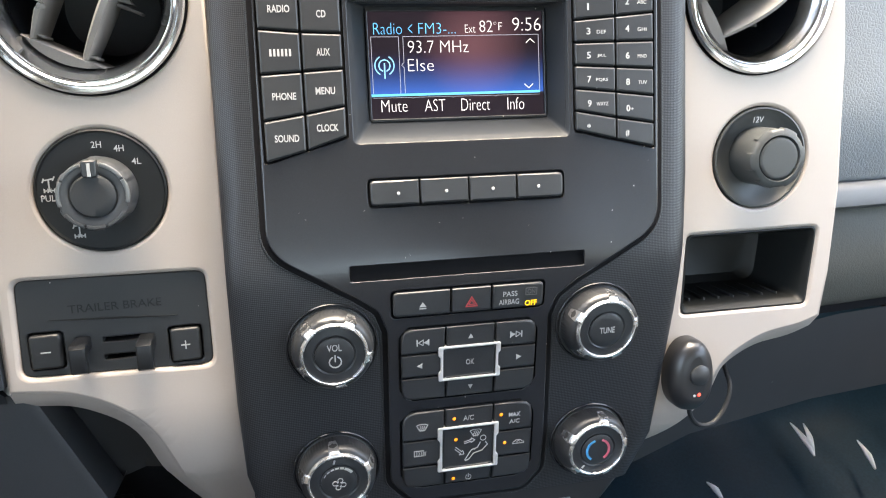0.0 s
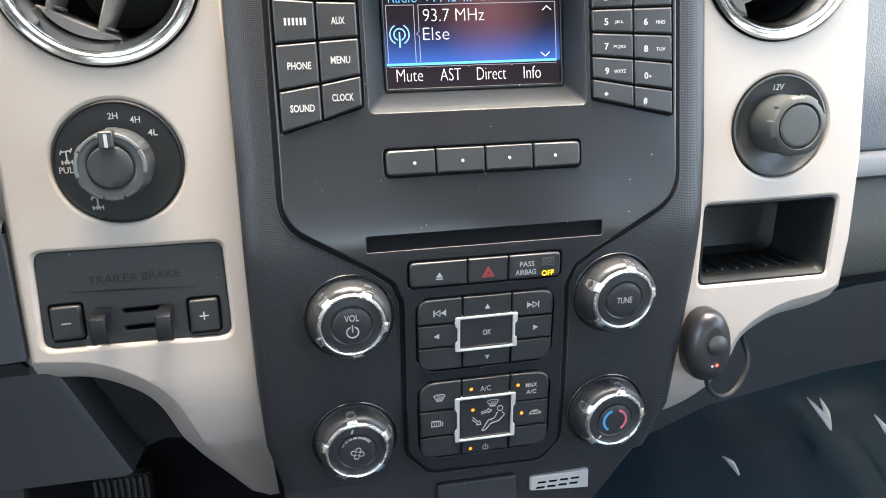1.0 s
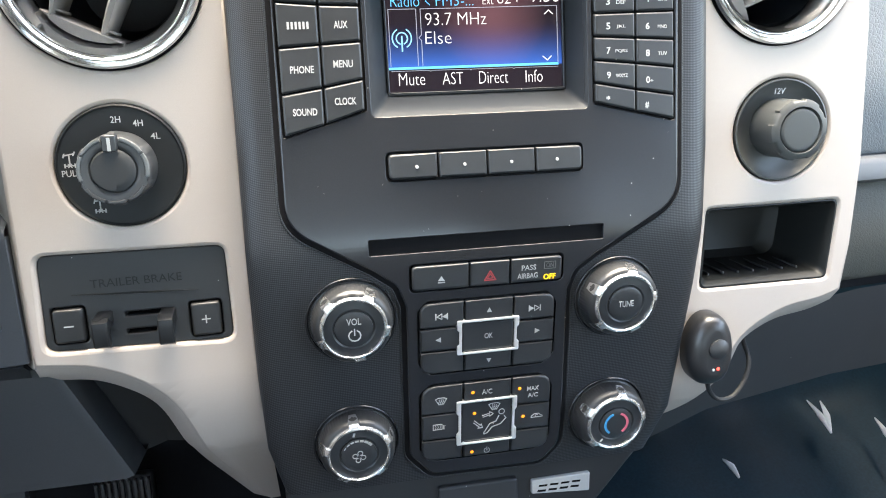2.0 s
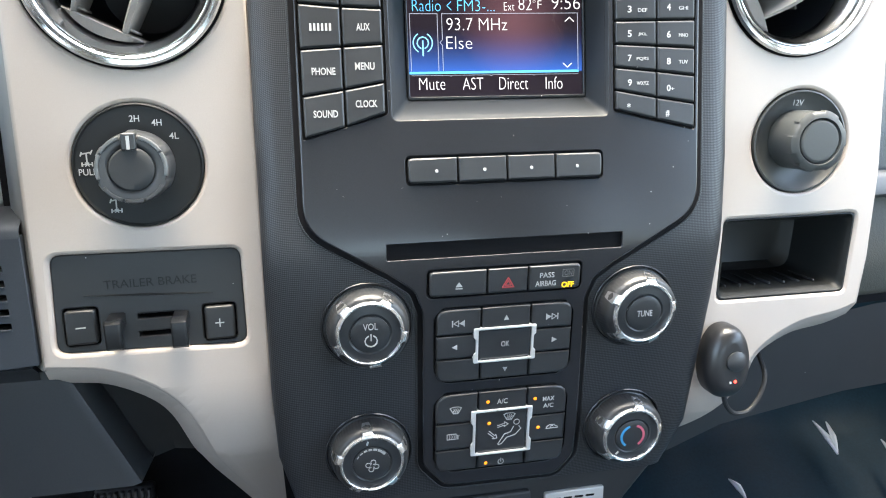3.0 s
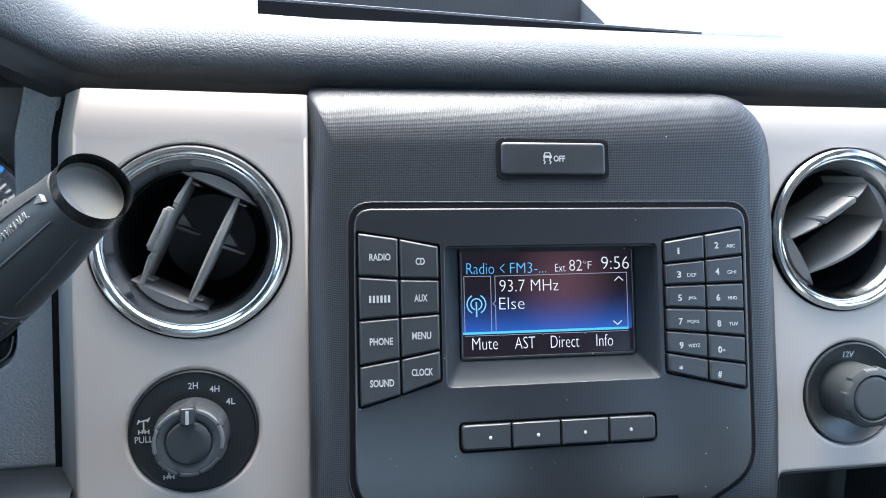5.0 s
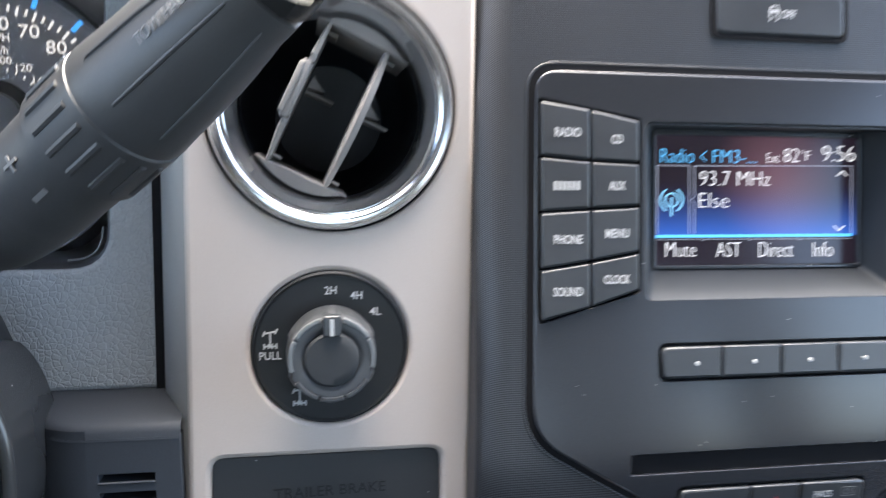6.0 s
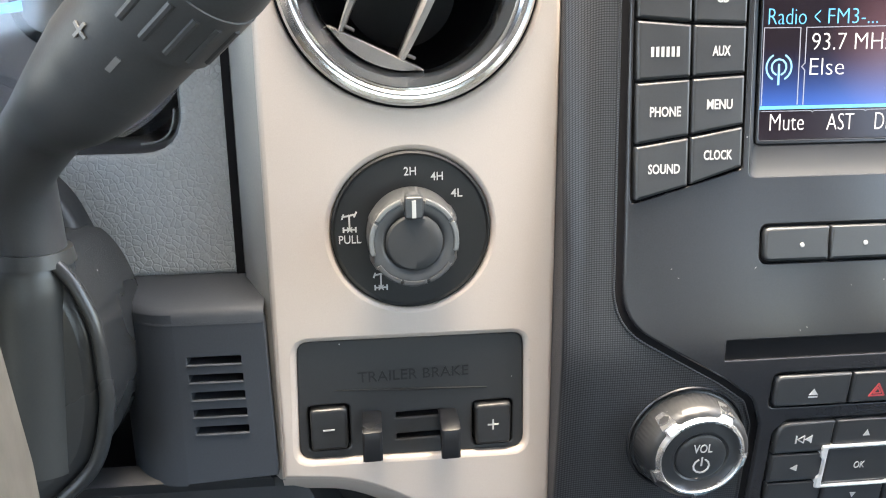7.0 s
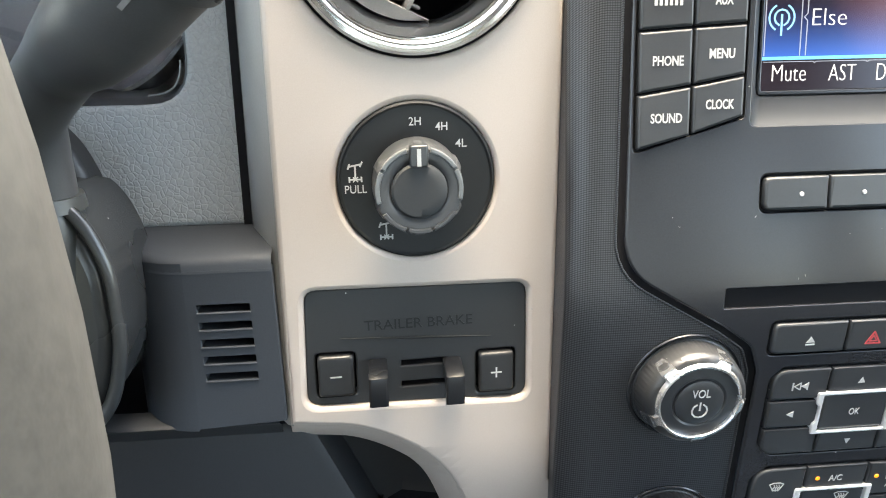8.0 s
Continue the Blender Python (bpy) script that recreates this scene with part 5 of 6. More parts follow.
def axle(x, z):
    return (stroke([(x - 0.0024, z + 0.0028), (x + 0.0022, z + 0.0036)], 0.0006) + stroke([(x - 0.0026, z + 0.0020), (x - 0.0020, z + 0.0036)], 0.0006) + stroke([(x + 0.0018, z + 0.0028), (x + 0.0026, z + 0.0044)], 0.0006)
            + stroke([(x, z + 0.0030), (x, z - 0.0016)], 0.0006) + stroke([(x - 0.0022, z - 0.0028), (x - 0.0022, z - 0.0012)], 0.0006) + stroke([(x + 0.0022, z - 0.0028), (x + 0.0022, z - 0.0012)], 0.0006)
            + stroke([(x - 0.0020, z - 0.0020), (x + 0.0020, z - 0.0020)], 0.0005) + stroke([(x - 0.0008, z - 0.0028), (x + 0.0008, z - 0.0012)], 0.0004) + stroke([(x - 0.0008, z - 0.0012), (x + 0.0008, z - 0.0028)], 0.0004))


bars("symbol", axle(-0.1107, -0.0322), PY, WHITE, dial, "axle symbol")
bars("symbol", axle(-0.1001, -0.0546), PY, WHITE, dial, "axle symbol")

# ---------------------------------------------------------------- trailer brake controller
brake = thing("trailer_brake_controller", "black trailer brake controller with two squeeze levers and two buttons", "controller", (-0.09, 0.41, -0.131))
TURNED.add(brake.name)
TB_Y = SILVER_Y + 0.0022
LEVERBLACK = surface("lever_black_plastic", (0.009, 0.010, 0.012), 0.28, 0, 0.1, 1500, 0.05, spec=0.3)
wells_tb = [rect(-0.1300, -0.1142, -0.1225, -0.1034, 0.0022), rect(-0.0658, -0.0496, -0.1259, -0.1067, 0.0022)]
part("housing", solid([tb_hole, *wells_tb, rect(-0.0962, -0.0780, -0.1112, -0.1090, 0.0004), rect(-0.0962, -0.0780, -0.1204, -0.1182, 0.0004)], TB_Y, TB_Y + 0.02, 0.0008, 2), JET, brake, "matt black housing")
part("housing_back", box(-0.134, -0.046, TB_Y + 0.006, TB_Y + 0.010, -0.127, -0.079), SEAM, brake)
for x0, x1, z0, z1, sign in ((-0.1292, -0.1150, -0.1216, -0.1043, "-"), (-0.0649, -0.0504, -0.1250, -0.1076, "+")):
    b = part("button", solid([rect(x0, x1, z0, z1, 0.0018)], TB_Y - 0.0022, TB_Y + 0.006, 0.0013, 3), JET, brake, "square black button with a white sign")
    mx, mz = (x0 + x1) / 2, (z0 + z1) / 2
    quads = stroke([(mx - 0.0020, mz), (mx + 0.0020, mz)], 0.0006)
    if sign == "+":
        quads += stroke([(mx, mz - 0.0020), (mx, mz + 0.0020)], 0.0006)
    bars("sign", quads, TB_Y - 0.0022, WHITE, b)
letters("embossing", "TRAILER BRAKE", -0.0888, -0.0928, 0.0430, 0.0042, TB_Y, DIALBLACK, brake, "black embossed lettering", bold=0.006)
part("ridge", tube([(-0.1195, TB_Y - 0.0002, -0.0975), (-0.090, TB_Y - 0.0004, -0.0991), (-0.0600, TB_Y - 0.0002, -0.1007)], [0.0002, 0.0006, 0.0002], 8), DIALBLACK, brake, "fine moulded ridge")
for x0, x1, zt in ((-0.1092, -0.1018, -0.0990), (-0.0793, -0.0721, -0.1006)):
    prof = [(TB_Y + 0.004, zt - 0.0080), (TB_Y - 0.0060, zt - 0.0086), (TB_Y - 0.0120, zt - 0.0092), (TB_Y - 0.0142, zt - 0.0104), (TB_Y - 0.0147, zt - 0.0140), (TB_Y - 0.0138, zt - 0.0225), (TB_Y - 0.0100, zt - 0.0243),
            (TB_Y - 0.0085, zt - 0.0220), (TB_Y - 0.0090, zt - 0.0165), (TB_Y - 0.0070, zt - 0.0145), (TB_Y + 0.004, zt - 0.0140)]
    bm = bmesh.new()
    e = 0.0009
    rings = []
    for x, sc in ((x0, 0.0006), (x0 + e, 0.0), (x1 - e, 0.0), (x1, 0.0006)):
        rings.append([bm.verts.new((x, y + (sc if i < 6 else -sc), z - (sc if i < 2 else 0))) for i, (y, z) in enumerate(prof)])
    for p, q in zip(rings, rings[1:]):
        for i in range(len(prof)):
            bm.faces.new((p[i], p[(i + 1) % len(prof)], q[(i + 1) % len(prof)], q[i]))
    bm.faces.new(rings[0])
    bm.faces.new(rings[-1][::-1])
    part("squeeze_lever", bm, LEVERBLACK, brake, "hooked black squeeze lever", sharp=30)

# ---------------------------------------------------------------- power socket
socket = thing("power_socket", "round black twelve volt socket with a ribbed cap", "socket", (0.2655, 0.41, -0.0655))
cx, cz = SR
dish = [(0.0290, -0.006), (0.0286, 0.0002), (0.0278, 0.0004), (0.0262, -0.0018), (0.0220, -0.0042), (0.0160, -0.0055), (0, -0.0055)]
part("dish", yawed(lathe(dish, cx, cz, SILVER_Y, 72)), surface("smoky_dish_plastic", (0.050, 0.053, 0.053), 0.4, 0, 0.08, 1500, 0.06), socket, "smooth dark grey dish")
cap = part("cap", yawed(lathe([(0.0166, -0.0056), (0.0164, 0.0070), (0.0162, 0.0112), (0.0162, 0.0118), (0.0160, 0.0156), (0.0150, 0.0168), (0.0128, 0.0172), (0.0122, 0.0162), (0.0120, 0.0150)], cx, cz + 0.001, SILVER_Y, 144,
                              wave=lambda a, j: 1 + (0.055 if ((math.degrees(a) + 12) % 60 < 34 and 3 <= j <= 4) else 0))), SOCKETGREY, socket, "ribbed dark grey cap", sharp=45)
part("cap_face", yawed(lathe([(0.0119, 0.0140), (0.0117, 0.0164), (0.0108, 0.0171), (0.0100, 0.01715), (0.005, 0.01718), (0, 0.0172)], cx, cz + 0.001, SILVER_Y, 64)), SOCKETGREY, cap, "round flat cap face")
letters("legend", "12V", 0.2639, -0.0133, 0.0062, 0.0033, SILVER_Y + 0.0016, WHITE, socket, right=True, shear=0.15)

# ---------------------------------------------------------------- cubby
cubby = thing("storage_cubby", "open black storage cubby in the silver trim", "storage", (0.264, 0.42, -0.127))
CUBBY = surface("smooth_black_liner", (0.011, 0.012, 0.012), 0.45, 0, 0.12, 1300, 0.06, spec=0.25)
bm = bmesh.new()
rings = []
for l, r, d, y, rad in ((0.0, 0.0, 0.0, 0.001, 0.0035), (0.0010, 0.0010, 0.0010, 0.0008, 0.0035), (0.0022, 0.0022, 0.0034, 0.0036, 0.004), (0.0026, 0.0030, 0.0040, 0.0060, 0.005),
                        (0.0040, 0.0060, 0.0050, 0.034, 0.007), (0.0060, 0.0085, 0.0066, 0.042, 0.009), (0.0110, 0.0140, 0.0110, 0.046, 0.009)):
    ring = rpoly([(0.2200 + l, -0.1256 + d), (0.3025 - r, -0.1252 + d), (0.3063 - r, -0.0774 - 0.6 * d), (0.2222 + l, -0.0782 - 0.6 * d)], rad, 5)
    rings.append([bm.verts.new((x, SILVER_Y + y, z)) for x, z in ring])
for p, q in zip(rings, rings[1:]):
    for i in range(len(p)):
        bm.faces.new((p[i], p[(i + 1) % len(p)], q[(i + 1) % len(p)], q[i]))
bm.faces.new(rings[-1][::-1])
part("liner", yawed(bm), CUBBY, cubby, "smooth black moulded liner")
for k in range(7):
    part("rib", yawed(box(0.2315 + 0.0098 * k, 0.2327 + 0.0098 * k, SILVER_Y + 0.012, SILVER_Y + 0.042, -0.1222, -0.1196, r=0.0005)), KEY, cubby)

# ---------------------------------------------------------------- driver's fascia and instrument cluster
FY = 0.412
fascia = thing("cluster_surround", "slate grained leather surround of the instrument cluster", "dashboard", (-0.25, 0.42, -0.053), seat=(0.005, 0.0025, -0.001))
opening = rpoly([(-0.520, -0.0062), (-0.1768, -0.0062, 0.016), (-0.1752, 0.0900), (-0.1750, 0.1060), (-0.1715, 0.1230), (-0.1680, 0.1420), (-0.520, 0.1400)], 0.004, 6)
part("leather_face", solid([rpoly([(-0.66, -0.0540), (-0.1535, -0.0540), (-0.1535, 0.1500), (-0.66, 0.1500)], 0.0015, 3), opening], FY, FY + 0.006, 0.0022, 4), FASCIA, fascia)
part("gap", box(-0.159, -0.1475, FY + 0.0015, FY + 0.006, -0.060, 0.150), SLATE, fascia, "slate edge beside the trim")
bm = bmesh.new()
ol = opening if area(opening) > 0 else opening[::-1]
rings = [[bm.verts.new((x, y, z)) for x, z in inset(ol, d)] for d, y in ((-0.0004, FY + 0.001), (0.0012, FY + 0.004), (0.0020, FY + 0.012), (0.0030, FY + 0.075))]
for p, q in zip(rings, rings[1:]):
    for i in range(len(p)):
        bm.faces.new((p[i], p[(i + 1) % len(p)], q[(i + 1) % len(p)], q[i]))
part("tunnel", bm, DARK, fascia, "black inner wall of the opening")
edge = [(x, z) for x, z in inset(ol, 0.0030) if x > -0.30 and z < 0.09]
edge.sort(key=lambda p: math.atan2(p[1] - 0.05, p[0] + 0.24))
part("bright_line", tube([(x, FY + 0.004, z) for x, z in edge], [0.0004] * len(edge), 6, smooth=2), SEG, fascia, "thin grey line round the cluster window")

cluster = thing("instrument_cluster", "instrument cluster with a chrome-ringed speedometer", "gauges", (-0.27, 0.48, -0.01), seat=(0.005, 0.013, -0.0065))
part("cluster_face", box(-0.53, -0.170, 0.470, 0.476, -0.020, 0.150), DIAL, cluster, "dark cluster face")
GX, GZ, GR, GY = -0.2347, 0.0565, 0.0600, 0.448
GAUGE = glow("gauge_white", (0.80, 0.76, 0.76), 0.75)
part("speedometer_face", lathe([(GR - 0.004, 0.0), (0, 0.0)], GX, GZ, GY + 0.006, 72), DIAL, cluster, "dark speedometer face")
part("speedometer_ring", lathe([(GR + 0.003, -0.012), (GR + 0.002, 0.002), (GR, 0.0045), (GR - 0.002, 0.003), (GR - 0.004, -0.006)], GX, GZ, GY, 96), CHROME, cluster, "bright speedometer ring")
spot = lambda r, a: (GX + r * math.cos(radians(a)), GZ + r * math.sin(radians(a)))
for i, v in enumerate(("40", "50", "60", "70", "80", "90", "100")):
    letters("figure", v, *spot(0.0420, 119 - 17 * i), 0.0042 * len(v), 0.0056, GY + 0.006, GAUGE, cluster, bold=0.006)
for i, v in enumerate(("80", "100", "120", "140")):
    letters("small_figure", v, *spot(0.0270, 97 - 18 * i), 0.0021 * len(v), 0.0032, GY + 0.006, GAUGE, cluster)
letters("unit", "MPH", GX + 0.0035, GZ + 0.0360, 0.0085, 0.0036, GY + 0.006, GAUGE, cluster)
letters("unit", "km/h", GX + 0.0030, GZ + 0.0308, 0.0080, 0.0034, GY + 0.006, GAUGE, cluster)
ticks = []
for i in range(36):
    a = 136 - 4.25 * i
    r0, r1 = (0.0466, 0.0502) if i % 2 == 0 else (0.0478, 0.0500)
    ticks += stroke([spot(r0, a), spot(r1, a)], 0.0011)
bars("tick", ticks, GY + 0.006, GAUGE, cluster)
bars("small_tick", sum([stroke([spot(0.0228, a), spot(0.0240, a)], 0.0006) for a in range(20, 150, 9)], []), GY + 0.006, GAUGE, cluster)
bars("blue_tick", sum([stroke([spot(0.0522, a), spot(0.0562, a)], 0.0020) for a in (108, 89, 70, 50, 31)], []), GY + 0.006, NEEDLE, cluster, "short lit blue marks")
part("hub_well", lathe([(0.0185, 0.0), (0.0180, 0.0012), (0.0130, 0.0004), (0, 0.0)], GX, GZ, GY + 0.0058, 48), SEAM, cluster, "black ring round the hub")
lens = part("clear_lens", box(-0.53, -0.1710, 0.4290, 0.4310, -0.0120, 0.1450), CLEAR, cluster, "clear plastic window")
lens.visible_shadow = False
part("small_gauge_ring", lathe([(0.0345, -0.010), (0.0340, 0.001), (0.0330, 0.003), (0.0318, 0.001), (0.0310, -0.006)], -0.2700, -0.0050, GY, 72), CHROME, cluster, "bright ring of a smaller gauge")
part("hub", lathe([(0.0135, 0.0), (0.013, 0.005), (0.010, 0.0065), (0, 0.007)], GX, GZ, GY + 0.006, 48), SLATE, cluster, "dark needle hub")
bars("needle", [[(GX - 0.042, GZ - 0.0080), (GX - 0.010, GZ - 0.0035), (GX - 0.010, GZ + 0.0005), (GX - 0.042, GZ - 0.0045)]], GY - 0.002, NEEDLE, cluster, "blue needle")

# ---------------------------------------------------------------- ledge and grille beside the steering column
ledge = thing("knee_ledge_panel", "slate plastic ledge above a black panel with five slots", "dashboard", (-0.18, 0.40, -0.14), seat=(0.0039, 0.0025, 0.0030))
CORNER_X = -0.1800


def recede(x):
    """How far the ledge and its face fall back at their rounded end by the column."""
    u = min(1.0, max(0.0, CORNER_X - x) / 0.027)
    return 0.030 * (1 - math.sqrt(1 - u * u))


bm = bmesh.new()
rows = []
for k in range(27):
    x = -0.1472 - 0.0554 * k / 26
    front = min(0.0170, recede(x))
    rows.append([bm.verts.new((x - 0.004, 0.4145, -0.0570)), bm.verts.new((x, 0.4070, -0.0588))]
                + [bm.verts.new((x, y + front, z + front * g)) for y, z, g in ((0.3955, -0.0627, 0.34), (0.3915, -0.0642, 0.34), (0.3897, -0.0655, 0.3), (0.3889, -0.0674, 0.2), (0.3885, -0.0702, 0.1))])
for p, q in zip(rows, rows[1:]):
    for i in range(6):
        bm.faces.new((p[i], p[i + 1], q[i + 1], q[i]))
part("ledge_top", bm, LEDGE, ledge, "slate sloping ledge", sharp=60)
slots = [rect(-0.1760 + 0.0002 * k, -0.1565 + 0.0002 * k, -0.0856 - 0.0070 * k, -0.0826 - 0.0070 * k, 0.0005, 2) for k in range(5)]
face = rpoly([(-0.1803, -0.1345), (-0.1460, -0.1325), (-0.1472, -0.0690), (-0.1803, -0.0690)], 0.0005, 2)
part("slotted_face", solid([face, *slots], 0.3886, 0.3960, 0.0003, 1), LEDGE, ledge, "charcoal face with five slots")
part("slot_back", box(-0.185, -0.150, 0.3985, 0.4000, -0.125, -0.078), SEAM, ledge)
for k in range(5):
    part("slot_lip", tube([(-0.1762 + 0.0002 * k, 0.3885, -0.0860 - 0.0070 * k), (-0.1563 + 0.0002 * k, 0.3885, -0.0860 - 0.0070 * k)], [0.0004, 0.0004], 8), LEDGE, ledge)
bm = bmesh.new()
rows = []
for k in range(13):
    x = CORNER_X - 0.0268 * math.sin(k / 12 * 1.57)
    rows.append([bm.verts.new((x - dx, 0.3886 + recede(x), z)) for z, dx in ((-0.0660, 0.0), (-0.10, 0.0), (-0.1350, 0.0))])
for p, q in zip(rows, rows[1:]):
    for i in range(2):
        bm.faces.new((p[i], p[i + 1], q[i + 1], q[i]))
part("rounded_corner", bm, LEDGE, ledge, "large rounded corner by the column", sharp=60)

knee = thing("lower_dash_panel", "black moulded lower dashboard panel under the steering column", "dashboard", (-0.2, 0.42, -0.26), seat=(0.0035, 0.0035, 0.0030))
part("upper_lip", sweep([(0.400, -0.1318), (0.3905, -0.1335), (0.3895, -0.1345), (0.3955, -0.1385), (0.4000, -0.1460)], -0.2400, -0.1490, 6), DARK, knee, sharp=60)
bm = bmesh.new()
rows = []
for k in range(11):
    t = k / 10
    z = -0.1395 - 0.0725 * t
    xr = -0.1395 + 0.0290 * t
    rows.append([bm.verts.new((-0.66, 0.400 + 0.012 * t, z - 0.004)), bm.verts.new((-0.215, 0.398 + 0.012 * t, z)), bm.verts.new((xr - 0.004, 0.398 + 0.012 * t, z)), bm.verts.new((xr, 0.401 + 0.012 * t, z)), bm.verts.new((xr + 0.001, 0.43 + 0.012 * t, z))])
rows.append([bm.verts.new((v.co.x, v.co.y + 0.06, v.co.z - 0.006)) for v in rows[-1]])
for p, q in zip(rows, rows[1:]):
    for i in range(4):
        bm.faces.new((p[i], p[i + 1], q[i + 1], q[i]))
part("bolster", bm, DARK, knee, "black knee bolster", sharp=50)
bm = bmesh.new()
rows = []
for k in range(9):
    t = k / 8
    z = -0.140 - 0.076 * t
    rows.append([bm.verts.new((-0.158 + 0.030 * t, 0.424 + 0.012 * t, z)), bm.verts.new((-0.10, 0.430 + 0.03 * t, z)), bm.verts.new((-0.03, 0.440, z)), bm.verts.new((0.0, 0.46, z))])
for p, q in zip(rows, rows[1:]):
    for i in range(3):
        bm.faces.new((p[i], p[i + 1], q[i + 1], q[i]))
part("toe_board", box(-0.66, -0.030, 0.700, 0.710, -0.56, -0.20), CARPET, knee, "black carpeted toe board")
part("back_panel", box(-0.66, -0.180, 0.446, 0.452, -0.26, -0.050), DARK, knee, "black panel behind the column")
part("arch_infill", bm, DARK, knee, "black side panel inside the arch", sharp=50)

# ---------------------------------------------------------------- steering column, wheel and gear lever
column = thing("steering_column", "black plastic steering column shroud", "steering column", (-0.29, 0.40, -0.16), seat=(0.0065, 0.0045, 0.0045))
ridge = curve([(-0.2090, -0.0380), (-0.2057, -0.0417), (-0.2019, -0.0486), (-0.1982, -0.0606), (-0.1976, -0.0747), (-0.1980, -0.0870), (-0.2014, -0.1015), (-0.2064, -0.1109), (-0.2160, -0.1200)], 4)
shroud = ridge[::-1] + [(-0.24, -0.030), (-0.335, -0.028), (-0.335, -0.150), (-0.24, -0.135)]
part("shroud", solid([shroud[::-1]], 0.3560, 0.404, 0.006, 5), SHROUD, column, sharp=60)
part("shroud_edge", tube([(x + 0.001, 0.3560, z) for x, z in ridge], [0.0024] * len(ridge), 16, smooth=2), SHROUD, column, "rounded shroud edge")
cover = curve([(-0.2440, -0.0050), (-0.2288, -0.0147), (-0.2196, -0.0247), (-0.2136, -0.0382), (-0.2090, -0.0519), (-0.2060, -0.0750)], 5)
part("upper_cover", solid([[(-0.40, -0.0750), *cover[::-1], (-0.30, 0.0100), (-0.40, 0.0100)]], 0.3960, 0.4100, 0.004, 4), JET, column, "dark rounded upper cover", sharp=60)
part("lever_boss", tube([(-0.2172, 0.3614, -0.0370), (-0.2175, 0.3620, -0.0410), (-0.2180, 0.3630, -0.0480), (-0.2200, 0.3640, -0.0700), (-0.2230, 0.3640, -0.1100)], [0.0110, 0.0128, 0.0140, 0.0142, 0.0135], 24), GREYBOSS, column, "grey boss of the gear lever")
wheel = thing("steering_wheel", "worn taupe leather steering wheel", "steering wheel", (-0.316, 0.16, -0.22))
WX, WY, WZ, WR, wr = -0.3148, 0.170, -0.014, 0.1745, 0.0160
rim = bmesh.new()
rings = []
for k in range(96):
    a = 2 * math.pi * k / 96
    u = Vector((math.cos(a), 0, math.sin(a)))
    rings.append([rim.verts.new(Vector((WX, WY, WZ)) + u * (WR + wr * math.cos(b)) + Vector((0, wr * math.sin(b), 0))) for b in [2 * math.pi * j / 18 for j in range(18)]])
for i in range(96):
    p, q = rings[i], rings[(i + 1) % 96]
    for j in range(18):
        rim.faces.new((p[j], p[(j + 1) % 18], q[(j + 1) % 18], q[j]))
part("rim", rim, RIM, wheel, "worn taupe leather rim")
part("hub", solid([circle(WX, WZ, 0.062, 32)], 0.190, 0.235, 0.012, 4), DARK, wheel, "black wheel hub")
for a in (180, 225, 315):
    u = Vector((math.cos(radians(a)), 0, math.sin(radians(a))))
    part("spoke", tube([Vector((WX, 0.205, WZ)) + u * 0.055, Vector((WX, 0.190, WZ)) + u * 0.11, Vector((WX, 0.172, WZ)) + u * 0.168], [0.016, 0.012, 0.011], 14), DARK, wheel, "black spoke")
part("shaft", tube([(WX, 0.225, WZ), (WX, 0.30, WZ - 0.02), (-0.29, 0.40, -0.10)], [0.03, 0.035, 0.04], 20), DARK, wheel)

GRIP = surface("matt_black_lever_plastic", (0.040, 0.041, 0.043), 0.48, 0, 0.12, 1500, 0.12, specks=0.04)
lever = thing("gear_lever", "black column gear lever with a pale grey end button", "gear lever", (-0.2090, 0.366, -0.045))
capc, mid = Vector((-0.1025, 0.2812, 0.0737)), Vector((-0.1620, 0.3150, 0.0262))
ax = (capc - mid).normalized()
at = lambda d: tuple(mid + ax * d)
L = (capc - mid).length
part("stem", tube([(-0.2084, 0.3656, -0.0312), (-0.2077, 0.3626, -0.0152), (-0.2040, 0.3560, -0.0035), (-0.1885, 0.3430, 0.0108), at(-0.014), at(0.0), at(0.022)], [0.0098, 0.0099, 0.0100, 0.0108, 0.0128, 0.0146, 0.0152], 32, smooth=6), GRIP, lever, "thick black stem")
part("stem_collar", tube([(-0.2086, 0.3658, -0.0347), (-0.2084, 0.3656, -0.0302)], [0.0122, 0.0114], 32, smooth=1), GREYBOSS, lever, "thin grey collar")
ribs = tube([at(0.0185), at(0.019), at(0.035), at(0.0355)], [0.0154, 0.0163, 0.0163, 0.0155], 32, smooth=1)
part("ribbed_sleeve", ribs, GRIP, lever, "ribbed black sleeve")
side = ax.cross(Vector((0, 1, 0))).normalized()
toward = side.cross(ax).normalized()
if toward.y > 0:
    toward = -toward


def around(d, a, r):
    """A point on the lever: d along it, at the angle a from the side that faces the driver."""
    return mid + ax * d + (toward * math.cos(radians(a)) + side * math.sin(radians(a))) * r


for a in range(-80, 100, 20):
    part("rib", tube([around(0.0215, a, 0.0160), around(0.0325, a, 0.0160)], [0.0010, 0.0010], 8, smooth=1), GRIP, lever)
part("grip", tube([at(0.0360), at(0.0370), at(0.058), at(L - 0.010), at(L - 0.003)], [0.0154, 0.0162, 0.0148, 0.0126, 0.0121], 40, smooth=3), GRIP, lever, "long black grip")
for a in (-51, -6, 40):
    part("ridge", tube([around(0.042, a, 0.0158), around(0.058, a, 0.0147), around(L - 0.008, a, 0.0124)], [0.0004, 0.0006, 0.0004], 8), GRIP, lever, "long raised edge")
end = Matrix.Translation(capc) @ ((ax + Vector((0, -0.42, 0))).to_track_quat("Z", "Y").to_matrix().to_4x4())
